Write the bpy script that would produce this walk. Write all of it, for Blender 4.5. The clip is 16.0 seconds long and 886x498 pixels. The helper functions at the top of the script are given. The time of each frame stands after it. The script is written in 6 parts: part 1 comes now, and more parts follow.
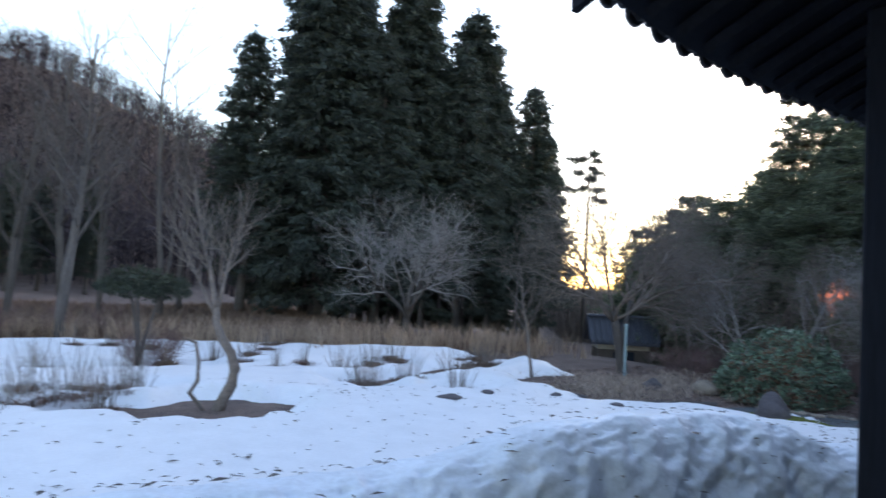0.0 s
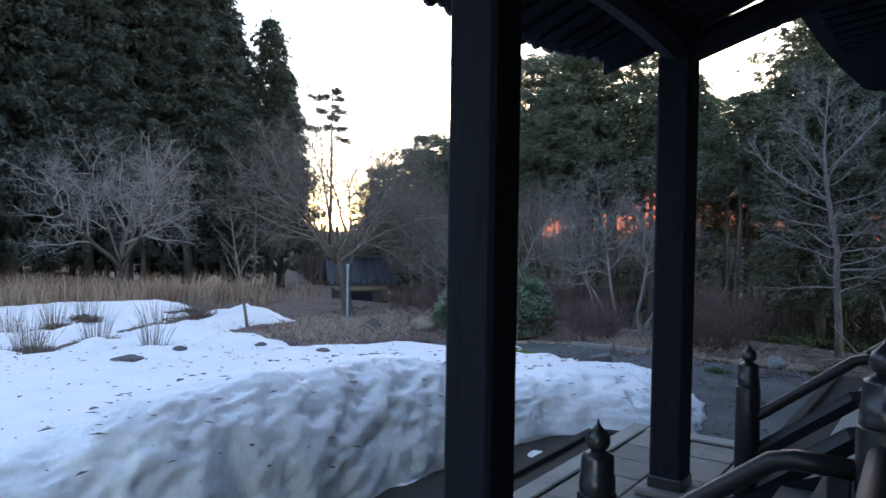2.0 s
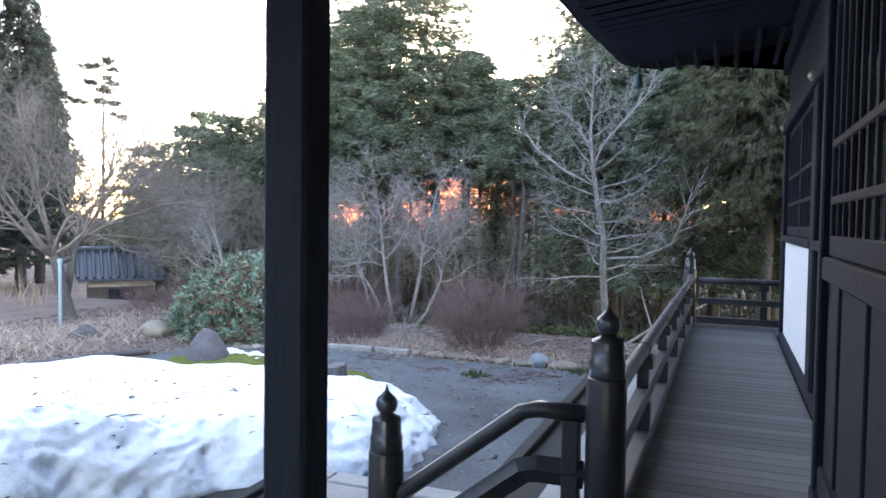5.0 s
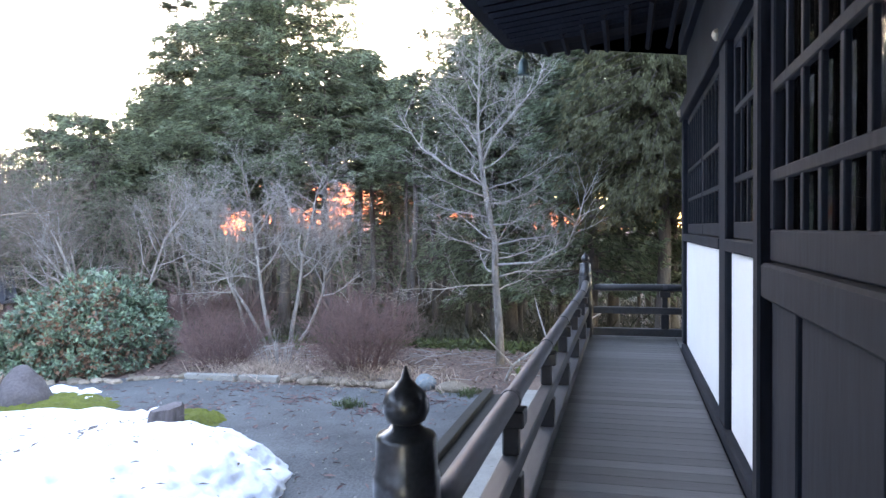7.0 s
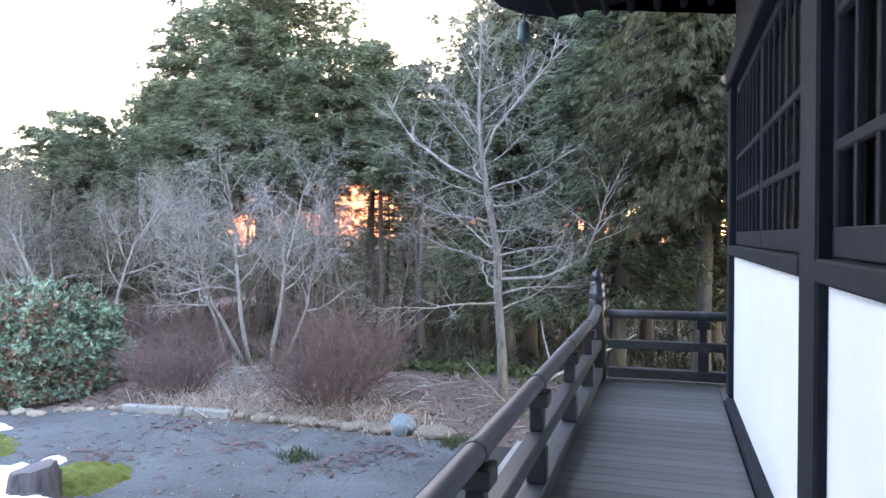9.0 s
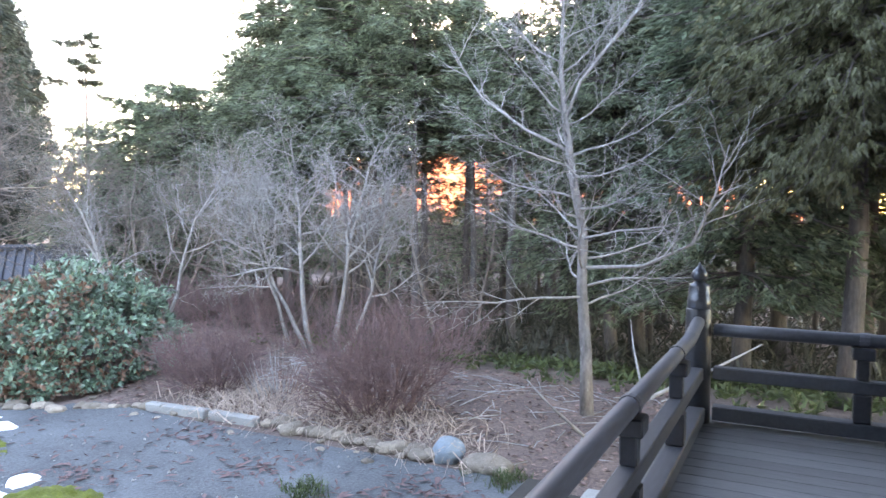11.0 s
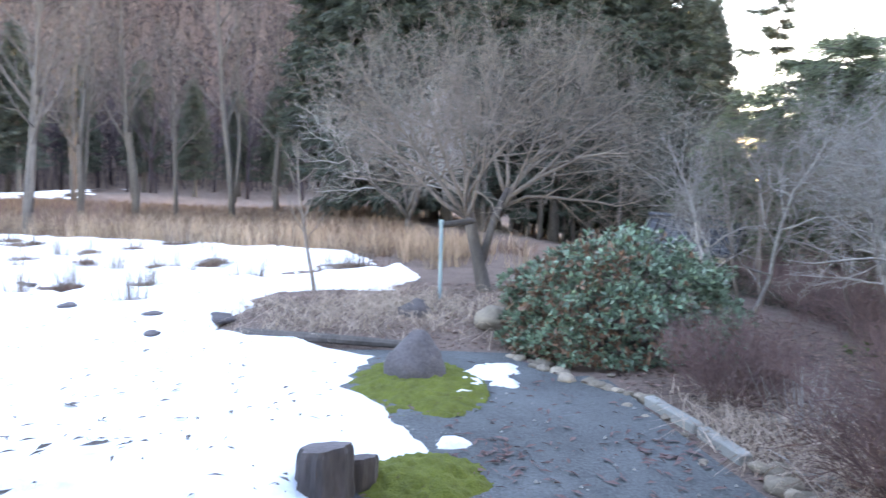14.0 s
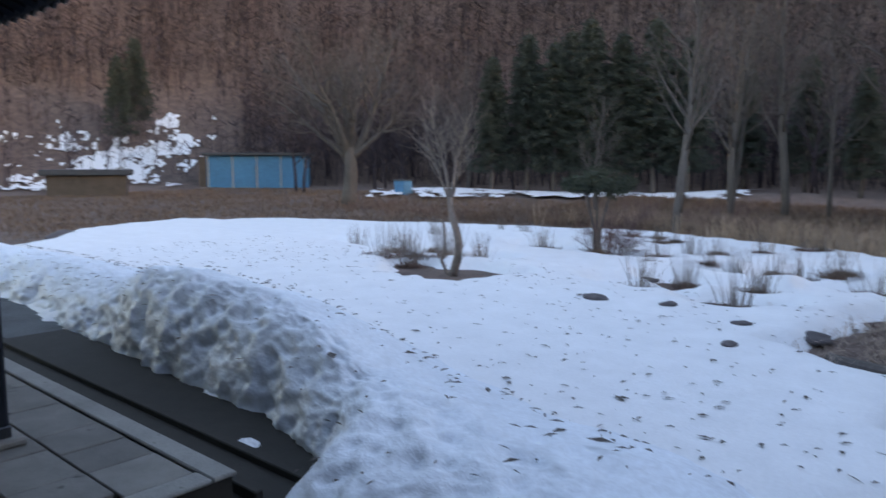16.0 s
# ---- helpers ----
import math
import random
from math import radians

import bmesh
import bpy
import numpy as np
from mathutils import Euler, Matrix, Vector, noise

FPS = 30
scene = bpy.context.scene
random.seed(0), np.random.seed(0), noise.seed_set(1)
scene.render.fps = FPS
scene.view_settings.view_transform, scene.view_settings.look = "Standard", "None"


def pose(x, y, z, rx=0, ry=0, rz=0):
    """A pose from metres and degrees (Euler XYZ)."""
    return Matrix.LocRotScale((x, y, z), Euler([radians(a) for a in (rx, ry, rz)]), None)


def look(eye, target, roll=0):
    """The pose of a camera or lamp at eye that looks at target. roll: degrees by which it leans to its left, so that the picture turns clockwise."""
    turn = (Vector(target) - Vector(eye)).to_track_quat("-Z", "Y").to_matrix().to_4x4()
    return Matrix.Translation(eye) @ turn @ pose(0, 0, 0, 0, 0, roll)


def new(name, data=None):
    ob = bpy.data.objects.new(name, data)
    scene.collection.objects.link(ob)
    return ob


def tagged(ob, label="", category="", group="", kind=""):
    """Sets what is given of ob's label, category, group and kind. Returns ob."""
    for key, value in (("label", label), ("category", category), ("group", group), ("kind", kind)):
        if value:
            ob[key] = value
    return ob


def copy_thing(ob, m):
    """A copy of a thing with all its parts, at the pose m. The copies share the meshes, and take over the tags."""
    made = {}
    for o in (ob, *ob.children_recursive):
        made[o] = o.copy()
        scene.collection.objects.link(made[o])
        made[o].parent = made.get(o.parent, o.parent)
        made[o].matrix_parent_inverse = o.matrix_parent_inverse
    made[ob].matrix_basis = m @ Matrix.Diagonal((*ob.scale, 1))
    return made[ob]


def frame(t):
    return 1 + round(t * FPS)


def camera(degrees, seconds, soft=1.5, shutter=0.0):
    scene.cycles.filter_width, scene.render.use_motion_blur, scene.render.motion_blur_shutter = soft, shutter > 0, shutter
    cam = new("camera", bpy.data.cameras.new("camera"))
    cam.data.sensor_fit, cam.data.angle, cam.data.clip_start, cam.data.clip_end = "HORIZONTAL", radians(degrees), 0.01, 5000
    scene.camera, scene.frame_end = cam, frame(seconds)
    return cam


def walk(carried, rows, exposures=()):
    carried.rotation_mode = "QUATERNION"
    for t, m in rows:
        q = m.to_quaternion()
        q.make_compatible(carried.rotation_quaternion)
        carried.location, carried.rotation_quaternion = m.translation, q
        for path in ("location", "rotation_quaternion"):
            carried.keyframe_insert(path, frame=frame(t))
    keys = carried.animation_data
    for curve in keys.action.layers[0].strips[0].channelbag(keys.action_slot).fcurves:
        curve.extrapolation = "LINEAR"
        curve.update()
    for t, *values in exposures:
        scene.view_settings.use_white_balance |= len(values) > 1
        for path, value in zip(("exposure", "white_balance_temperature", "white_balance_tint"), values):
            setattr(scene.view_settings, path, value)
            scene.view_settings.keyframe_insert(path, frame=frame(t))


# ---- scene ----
# ---- camera ----
cam = camera(63.6, 16.0, soft=1.45, shutter=0.3)
PATH = [
    (0, 0.023, 0.291, 1.573, 92.51, -2.82, -35.54),
    (0.5, 0.412, 0.317, 1.559, 91.96, -3.26, -44.94),
    (1, 0.797, 0.290, 1.565, 90.77, -2.55, -50.39),
    (1.5, 1.239, 0.283, 1.548, 89.44, -1.66, -52.55),
    (2, 1.707, 0.272, 1.548, 88.55, -0.88, -54.32),
    (2.5, 2.075, 0.210, 1.562, 88.24, -0.74, -56.17),
    (3, 2.531, 0.107, 1.563, 88.09, -0.63, -58.36),
    (3.5, 2.996, 0.056, 1.557, 88.08, -0.87, -60.79),
    (4, 3.464, 0.047, 1.560, 88.01, -1.05, -63.31),
    (4.5, 3.955, -0.009, 1.564, 87.91, -0.93, -65.77),
    (5, 4.391, -0.051, 1.554, 87.76, -0.79, -68.24),
    (7.5, 6.599, -0.090, 1.514, 88.46, 0.69, -76.03),
    (8, 7.221, -0.136, 1.510, 88.68, 0.54, -75.01),
    (10.5, 10.145, -0.269, 1.545, 87.69, -0.26, -66.76),
    (11, 10.637, -0.209, 1.559, 86.87, -0.18, -63.06),
    (11.5, 11.030, -0.189, 1.570, 86.32, -0.50, -58.15),
    (12, 11.541, -0.203, 1.584, 85.81, -0.88, -51.44),
    (12.5, 12.179, -0.215, 1.559, 85.41, -0.31, -42.58),
    (13, 12.738, -0.072, 1.499, 85.24, -0.81, -32.15),
    (13.5, 13.152, -0.006, 1.467, 84.94, -1.32, -20.74),
    (14, 13.560, 0.009, 1.463, 84.12, -1.37, -9.37),
    (14.5, 13.960, 0.008, 1.481, 83.15, -1.06, 2.84),
    (15, 14.255, -0.002, 1.541, 81.82, -0.58, 15.63),
    (15.5, 14.448, 0.063, 1.550, 81.424, -0.591, 28.651),
    (16, 14.512, 0.412, 1.619, 83.339, 0.022, 40.997),
]
EXPOSURES = [
    (0.0, 2.25, 6700, 20), (1.0, 2.14, 6700, 20), (2.0, 2.52, 6800, 21), (3.0, 3.05, 7050, 22), (5.0, 4.15, 7450, 25), (8.0, 4.5, 7600, 26),
    (10.5, 4.72, 7750, 26), (12.5, 4.7, 7700, 26), (14.0, 4.15, 7550, 25), (14.5, 3.45, 7950, 28), (15.0, 2.75, 7550, 23), (16.0, 2.2, 7200, 22),
]
walk(cam, [(r[0], pose(*r[1:])) for r in PATH], EXPOSURES)

# ---- light: low winter sun behind the forest, bright hazy sky ----
SUN_ANGLE = 20.0        # degrees from +x towards +y
SUN_HEIGHT = 3.0
world = bpy.data.worlds.new("dusk_sky")
scene.world = world
world.use_nodes = True
wn = world.node_tree.nodes
sky = wn.new("ShaderNodeTexSky")
sky.sky_type = "NISHITA"
sky.sun_disc = False
sky.sun_elevation = radians(SUN_HEIGHT + 7.0)
sky.sun_rotation = radians(90 - SUN_ANGLE)
sky.air_density, sky.dust_density, sky.ozone_density = 1.0, 0.45, 1.0
world.node_tree.links.new(sky.outputs[0], wn["Background"].inputs[0])
wn["Background"].inputs[1].default_value = 0.14
sun_data = bpy.data.lights.new("sun", "SUN")
sun_data.energy, sun_data.angle, sun_data.color = 0.16, radians(10.0), (1.0, 0.74, 0.6)
sun = new("sun", sun_data)
sun.matrix_world = look((0, 0, 0), (-math.cos(radians(SUN_ANGLE)), -math.sin(radians(SUN_ANGLE)), -math.tan(radians(SUN_HEIGHT))))

# ---- materials ----


def material(name, color, rough=0.7, metal=0.0, dark=0.7, light=1.15, scale=3.0, fine=40.0, bump=0.25, depth=0.01, stretch=(1, 1, 1), spots=None, random_tint=0.0, coat=0.0):
    """A surface with variation at two scales and a fine relief. spots: (colour, scale, threshold)."""
    m = bpy.data.materials.new(name)
    m.use_nodes = True
    n, link = m.node_tree.nodes, m.node_tree.links.new
    b = n["Principled BSDF"]
    b.inputs["Roughness"].default_value, b.inputs["Metallic"].default_value = rough, metal
    b.inputs["Coat Weight"].default_value = coat
    co, mp = n.new("ShaderNodeTexCoord"), n.new("ShaderNodeMapping")
    mp.inputs["Scale"].default_value = stretch
    link(co.outputs["Object"], mp.inputs["Vector"])

    def noise_at(s, detail=4.0, r=0.6):
        t = n.new("ShaderNodeTexNoise")
        t.inputs["Scale"].default_value, t.inputs["Detail"].default_value, t.inputs["Roughness"].default_value = s, detail, r
        link(mp.outputs["Vector"], t.inputs["Vector"])
        return t.outputs["Fac"]
    broad, grain = noise_at(scale), noise_at(fine, 3.0)
    mixed = n.new("ShaderNodeMath")
    mixed.operation = "ADD"
    link(broad, mixed.inputs[0]), link(grain, mixed.inputs[1])
    ramp = n.new("ShaderNodeMapRange")
    ramp.inputs["From Min"].default_value, ramp.inputs["From Max"].default_value = 0.65, 1.35
    ramp.inputs["To Min"].default_value, ramp.inputs["To Max"].default_value = dark, light
    link(mixed.outputs[0], ramp.inputs["Value"])
    value = ramp.outputs[0]
    if random_tint:
        info = n.new("ShaderNodeObjectInfo")
        r = n.new("ShaderNodeMapRange")
        r.inputs["To Min"].default_value, r.inputs["To Max"].default_value = 1 - random_tint, 1 + random_tint
        link(info.outputs["Random"], r.inputs["Value"])
        times = n.new("ShaderNodeMath")
        times.operation = "MULTIPLY"
        link(value, times.inputs[0]), link(r.outputs[0], times.inputs[1])
        value = times.outputs[0]
    tint = n.new("ShaderNodeMix")
    tint.data_type, tint.blend_type = "RGBA", "MULTIPLY"
    tint.inputs["Factor"].default_value = 1.0
    tint.inputs["A"].default_value = (*color, 1)
    grey = n.new("ShaderNodeCombineColor")
    for i in range(3):
        link(value, grey.inputs[i])
    link(grey.outputs[0], tint.inputs["B"])
    out = tint.outputs["Result"]
    for spot in (spots or ()):
        s_col, s_scale, s_at = spot
        t = noise_at(s_scale, 3.0, 0.7)
        step = n.new("ShaderNodeMapRange")
        step.inputs["From Min"].default_value, step.inputs["From Max"].default_value = s_at, s_at + 0.06
        link(t, step.inputs["Value"])
        mix = n.new("ShaderNodeMix")
        mix.data_type = "RGBA"
        link(step.outputs[0], mix.inputs["Factor"]), link(out, mix.inputs["A"])
        mix.inputs["B"].default_value = (*s_col, 1)
        out = mix.outputs["Result"]
    link(out, b.inputs["Base Color"])
    if bump:
        bn = n.new("ShaderNodeBump")
        bn.inputs["Strength"].default_value, bn.inputs["Distance"].default_value = bump, depth
        link(mixed.outputs[0], bn.inputs["Height"]), link(bn.outputs[0], b.inputs["Normal"])
    return m


def foliage(name, color, vary=0.45, through_light=0.25, rough=0.6, hues=(0.475, 0.515)):
    """Leaves: each island of the mesh has its own shade, and some light comes through."""
    m = bpy.data.materials.new(name)
    m.use_nodes = True
    n, link = m.node_tree.nodes, m.node_tree.links.new
    b = n["Principled BSDF"]
    b.inputs["Roughness"].default_value = rough
    geo = n.new("ShaderNodeNewGeometry")
    r = n.new("ShaderNodeMapRange")
    r.inputs["To Min"].default_value, r.inputs["To Max"].default_value = 1 - vary, 1 + vary
    link(geo.outputs["Random Per Island"], r.inputs["Value"])
    info = n.new("ShaderNodeObjectInfo")
    hue = n.new("ShaderNodeHueSaturation")
    hr = n.new("ShaderNodeMapRange")
    hr.inputs["To Min"].default_value, hr.inputs["To Max"].default_value = hues
    link(info.outputs["Random"], hr.inputs["Value"]), link(hr.outputs[0], hue.inputs["Hue"])
    link(r.outputs[0], hue.inputs["Value"])
    hue.inputs["Color"].default_value = (*color, 1)
    link(hue.outputs[0], b.inputs["Base Color"])
    if through_light:
        tr, add = n.new("ShaderNodeBsdfTranslucent"), n.new("ShaderNodeMixShader")
        link(hue.outputs[0], tr.inputs["Color"])
        add.inputs[0].default_value = through_light
        link(b.outputs[0], add.inputs[1]), link(tr.outputs[0], add.inputs[2])
        link(add.outputs[0], n["Material Output"].inputs["Surface"])
    return m


SNOW = material("snow", (0.86, 0.88, 0.92), 0.55, dark=0.9, light=1.04, scale=2.2, fine=26, bump=0.5, depth=0.03, spots=[((0.2, 0.17, 0.15), 13, 0.72)])
BANK = material("old_snow", (0.8, 0.87, 0.96), 0.5, dark=0.82, light=1.1, scale=2.6, fine=17, bump=0.4, depth=0.03, spots=[((0.3, 0.28, 0.26), 30, 0.75)])
SOIL = material("leaf_litter", (0.135, 0.095, 0.082), 0.95, dark=0.4, light=1.6, scale=1.1, fine=24, bump=0.8, depth=0.03, spots=[((0.26, 0.2, 0.16), 26, 0.62), ((0.06, 0.045, 0.04), 7, 0.62)])
GRAVEL = material("blue_grey_gravel", (0.094, 0.104, 0.112), 0.9, dark=0.35, light=1.5, scale=0.8, fine=34, bump=0.9, depth=0.02, spots=[((0.3, 0.31, 0.32), 42, 0.68), ((0.07, 0.06, 0.06), 9.0, 0.645)])
CONCRETE = material("weathered_concrete", (0.3, 0.3, 0.29), 0.85, dark=0.6, light=1.2, scale=2.0, fine=70, bump=0.3, spots=[((0.1, 0.1, 0.085), 4.0, 0.63)])
GRANITE = material("granite_flagstone", (0.215, 0.208, 0.198), 0.8, dark=0.65, light=1.2, scale=3, fine=120, bump=0.3, random_tint=0.25, spots=[((0.09, 0.085, 0.08), 2.6, 0.62)])
# Soil in the joints; also the black that stands for the drain's shaded depth.
DARK_GAP = material("wet_soil_and_channel_shade", (0.03, 0.028, 0.025), 0.9, scale=4)
BLACK_WOOD = material("black_stained_timber", (0.013, 0.016, 0.023), 0.8, dark=0.7, light=1.5, scale=2.0, fine=34, bump=0.25, depth=0.004, stretch=(1, 1, 0.12))
BLACK_RAIL = material("black_lacquered_rail", (0.02, 0.021, 0.025), 0.36, dark=0.7, light=1.5, scale=3, fine=40, bump=0.15, depth=0.003, stretch=(0.15, 1, 1))
RAIL_TOP = material("worn_grey_rail", (0.072, 0.076, 0.09), 0.55, dark=0.6, light=1.3, scale=2, fine=50, bump=0.2, depth=0.003, stretch=(0.1, 1, 1))
WORN_SHEEN_RAIL = material("worn_sheen_dark_rail", (0.03, 0.033, 0.04), 0.5, dark=0.6, light=1.5, scale=3, fine=40, bump=0.2, depth=0.003, stretch=(0.15, 1, 1))
PLANK = material("grey_veranda_plank", (0.105, 0.108, 0.112), 0.6, dark=0.6, light=1.3, scale=2.0, fine=60, bump=0.35, depth=0.004, stretch=(1, 0.1, 1), random_tint=0.3)
PLASTER = material("white_plaster", (0.8, 0.8, 0.8), 0.8, dark=0.93, light=1.03, scale=1.5, fine=60, bump=0.1, depth=0.003)
METAL_BLACK = material("dark_bronze_cap", (0.07, 0.075, 0.085), 0.3, metal=0.7, dark=0.7, light=1.4, scale=9, fine=60, bump=0.05)
BRONZE = material("green_bronze", (0.07, 0.12, 0.13), 0.55, metal=0.4, dark=0.6, light=1.3, scale=14, fine=80, bump=0.2)
TILE = material("dark_roof_tile", (0.03, 0.032, 0.037), 0.4, dark=0.7, light=1.4, scale=4, fine=50, bump=0.2)
FAR_TILE = material("blue_grey_roof_tile", (0.028, 0.031, 0.04), 0.4, dark=0.7, light=1.4, scale=4, fine=50, bump=0.2, random_tint=0.3)
BARK = material("grey_brown_bark", (0.1, 0.087, 0.082), 0.9, dark=0.5, light=1.5, scale=3, fine=28, bump=0.7, depth=0.02, stretch=(1, 1, 0.25))
PALE_BARK = material("lichen_grey_bark", (0.3, 0.285, 0.28), 0.9, dark=0.55, light=1.35, scale=4, fine=24, bump=0.6, depth=0.012, stretch=(1, 1, 0.4), spots=[((0.4, 0.42, 0.4), 9, 0.6)])
GREY_BARK = material("smooth_grey_bark", (0.21, 0.195, 0.19), 0.9, dark=0.5, light=1.4, scale=4, fine=24, bump=0.6, depth=0.012, stretch=(1, 1, 0.4), spots=[((0.33, 0.34, 0.33), 12, 0.63)])
PLUM_BARK = material("brown_twig_bark", (0.2, 0.165, 0.145), 0.9, dark=0.5, light=1.4, scale=4, fine=24, bump=0.6, depth=0.012)
RED_TWIG = material("reddish_brown_twigs", (0.155, 0.098, 0.096), 0.9, dark=0.6, light=1.4, scale=5, fine=30, bump=0.3)
FAR_TWIG = material("far_bare_wood", (0.042, 0.031, 0.041), 0.95, dark=0.6, light=1.4, scale=0.4, fine=5, bump=0.0)
STRAW = foliage("dry_straw", (0.38, 0.285, 0.2), 0.4, 0.2, hues=(0.49, 0.505))
PALE_STRAW = foliage("bleached_straw", (0.42, 0.33, 0.27), 0.35, 0.15, hues=(0.485, 0.5))
TUFT = foliage("brown_tuft", (0.16, 0.1, 0.07), 0.5, 0.1, hues=(0.485, 0.505))
CEDAR = foliage("dark_cedar_needles", (0.042, 0.056, 0.044), 0.5, 0.2)
CYPRESS = foliage("cypress_needles", (0.13, 0.165, 0.11), 0.6, 0.45)
RUSSET = foliage("russet_cedar_needles", (0.1, 0.1, 0.05), 0.5, 0.35)
PINE = foliage("pine_needles", (0.04, 0.055, 0.035), 0.4, 0.2)
LEAF = foliage("rhododendron_leaves", (0.14, 0.215, 0.16), 0.6, 0.1, 0.32)
LEAF_RUST = foliage("rusty_leaves", (0.17, 0.095, 0.065), 0.5, 0.1, 0.5)
WOOD_BRUSH = foliage("wood_floor_brush", (0.06, 0.06, 0.04), 0.5, 0.15, hues=(0.45, 0.53))
FALLEN = foliage("fallen_leaf", (0.17, 0.11, 0.09), 0.75, 0.1, hues=(0.47, 0.52))
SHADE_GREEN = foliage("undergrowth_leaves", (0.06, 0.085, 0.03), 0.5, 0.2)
MOSS = material("bright_moss", (0.12, 0.14, 0.02), 0.95, dark=0.55, light=1.35, scale=6, fine=60, bump=0.9, depth=0.03, spots=[((0.1, 0.1, 0.03), 9, 0.64)])
ROCK = material("purple_grey_rock", (0.11, 0.097, 0.105), 0.85, dark=0.6, light=1.35, scale=3, fine=26, bump=0.7, depth=0.02, random_tint=0.2)
TAN_ROCK = material("tan_stone", (0.27, 0.225, 0.18), 0.85, dark=0.6, light=1.3, scale=4, fine=30, bump=0.6, depth=0.015, random_tint=0.45)
BLUE_ROCK = material("blue_grey_stone", (0.2, 0.25, 0.29), 0.8, dark=0.7, light=1.2, scale=5, fine=30, bump=0.5, depth=0.015)
STUMP = material("petrified_dark_stump", (0.09, 0.075, 0.075), 0.85, dark=0.5, light=1.4, scale=5, fine=22, bump=0.8, depth=0.02, stretch=(1, 1, 0.2))
BLUE_PAINT = material("blue_sheet", (0.035, 0.17, 0.32), 0.6, dark=0.7, light=1.2, scale=1, fine=9, bump=0.1)
PIPE = material("faded_blue_pipe", (0.25, 0.36, 0.4), 0.6, dark=0.8, light=1.15, scale=6)
BROWN_WALL = material("shed_boards", (0.07, 0.055, 0.045), 0.85, dark=0.6, light=1.4, scale=2, fine=30, bump=0.4)
CREAM = material("cream_wall", (0.45, 0.4, 0.33), 0.9, scale=1.5)
PALE_STRIP = material("pale_window_strip", (0.74, 0.8, 0.86), 0.9, dark=0.85, light=1.05, scale=4, stretch=(6, 1, 0.5))
ROOM = material("unlit_room_dark", (0.06, 0.05, 0.045), 0.9)
STUD = material("gilt_stud", (0.5, 0.42, 0.33), 0.45, metal=0.6, scale=12)
GLASS = bpy.data.materials.new("window_glass")
GLASS.use_nodes = True
gn, glink = GLASS.node_tree.nodes, GLASS.node_tree.links.new
clear_part, gloss_part, fres, gmix = gn.new("ShaderNodeBsdfTransparent"), gn.new("ShaderNodeBsdfGlossy"), gn.new("ShaderNodeFresnel"), gn.new("ShaderNodeMixShader")
gloss_part.inputs["Roughness"].default_value, fres.inputs["IOR"].default_value = 0.03, 1.45
glink(fres.outputs[0], gmix.inputs[0]), glink(clear_part.outputs[0], gmix.inputs[1]), glink(gloss_part.outputs[0], gmix.inputs[2])
glink(gmix.outputs[0], gn["Material Output"].inputs["Surface"])
for m, shine in ((BLACK_WOOD, 0.18), (BLACK_RAIL, 0.4)):
    m.node_tree.nodes["Principled BSDF"].inputs["Specular IOR Level"].default_value = shine

# ---- building helpers ----


def mesh_of(name, verts, faces, mat, smooth=False):
    me = bpy.data.meshes.new(name)
    me.from_pydata([tuple(v) for v in verts], [], faces)
    me.materials.append(mat)
    if smooth:
        me.polygons.foreach_set("use_smooth", [True] * len(me.polygons))
    me.update()
    return me


def part(name, bm, mat, parent=None, label="", smooth=False):
    """Links a bmesh, or (verts, faces), as one mesh object under parent."""
    if isinstance(bm, tuple):
        me = mesh_of(name, bm[0], bm[1], mat, smooth)
    else:
        me = bpy.data.meshes.new(name)
        bmesh.ops.recalc_face_normals(bm, faces=bm.faces)
        bm.to_mesh(me)
        bm.free()
        me.materials.append(mat)
        if smooth:
            me.polygons.foreach_set("use_smooth", [True] * len(me.polygons))
    ob = new(name, me)
    if parent:
        ob.parent = parent
    if label:
        tagged(ob, label)
    return ob


def thing(name, label, category, at=(0, 0, 0), group="", kind=""):
    ob = new(name)
    ob.location = at
    ob.empty_display_size = 0.1
    return tagged(ob, label, category, group, kind)


def box(lo, hi, bevel=0.0, bm=None):
    bm = bm or bmesh.new()
    made = bmesh.ops.create_cube(bm, size=1.0)["verts"]
    for v in made:
        v.co = [lo[i] + (v.co[i] + 0.5) * (hi[i] - lo[i]) for i in range(3)]
    if bevel:
        edges = list({e for v in made for e in v.link_edges})
        bmesh.ops.bevel(bm, geom=edges, offset=bevel, segments=1, affect="EDGES")
    return bm


def lathe(profile, sides=16, at=(0, 0, 0)):
    """A turned shape from (radius, height) pairs."""
    verts, faces = [], []
    for r, z in profile:
        for i in range(sides):
            a = 2 * math.pi * i / sides
            verts.append((at[0] + r * math.cos(a), at[1] + r * math.sin(a), at[2] + z))
    for k in range(len(profile) - 1):
        for i in range(sides):
            j = (i + 1) % sides
            faces.append((k * sides + i, k * sides + j, (k + 1) * sides + j, (k + 1) * sides + i))
    faces.append(tuple(range(sides))[::-1])
    faces.append(tuple((len(profile) - 1) * sides + i for i in range(sides)))
    return verts, faces


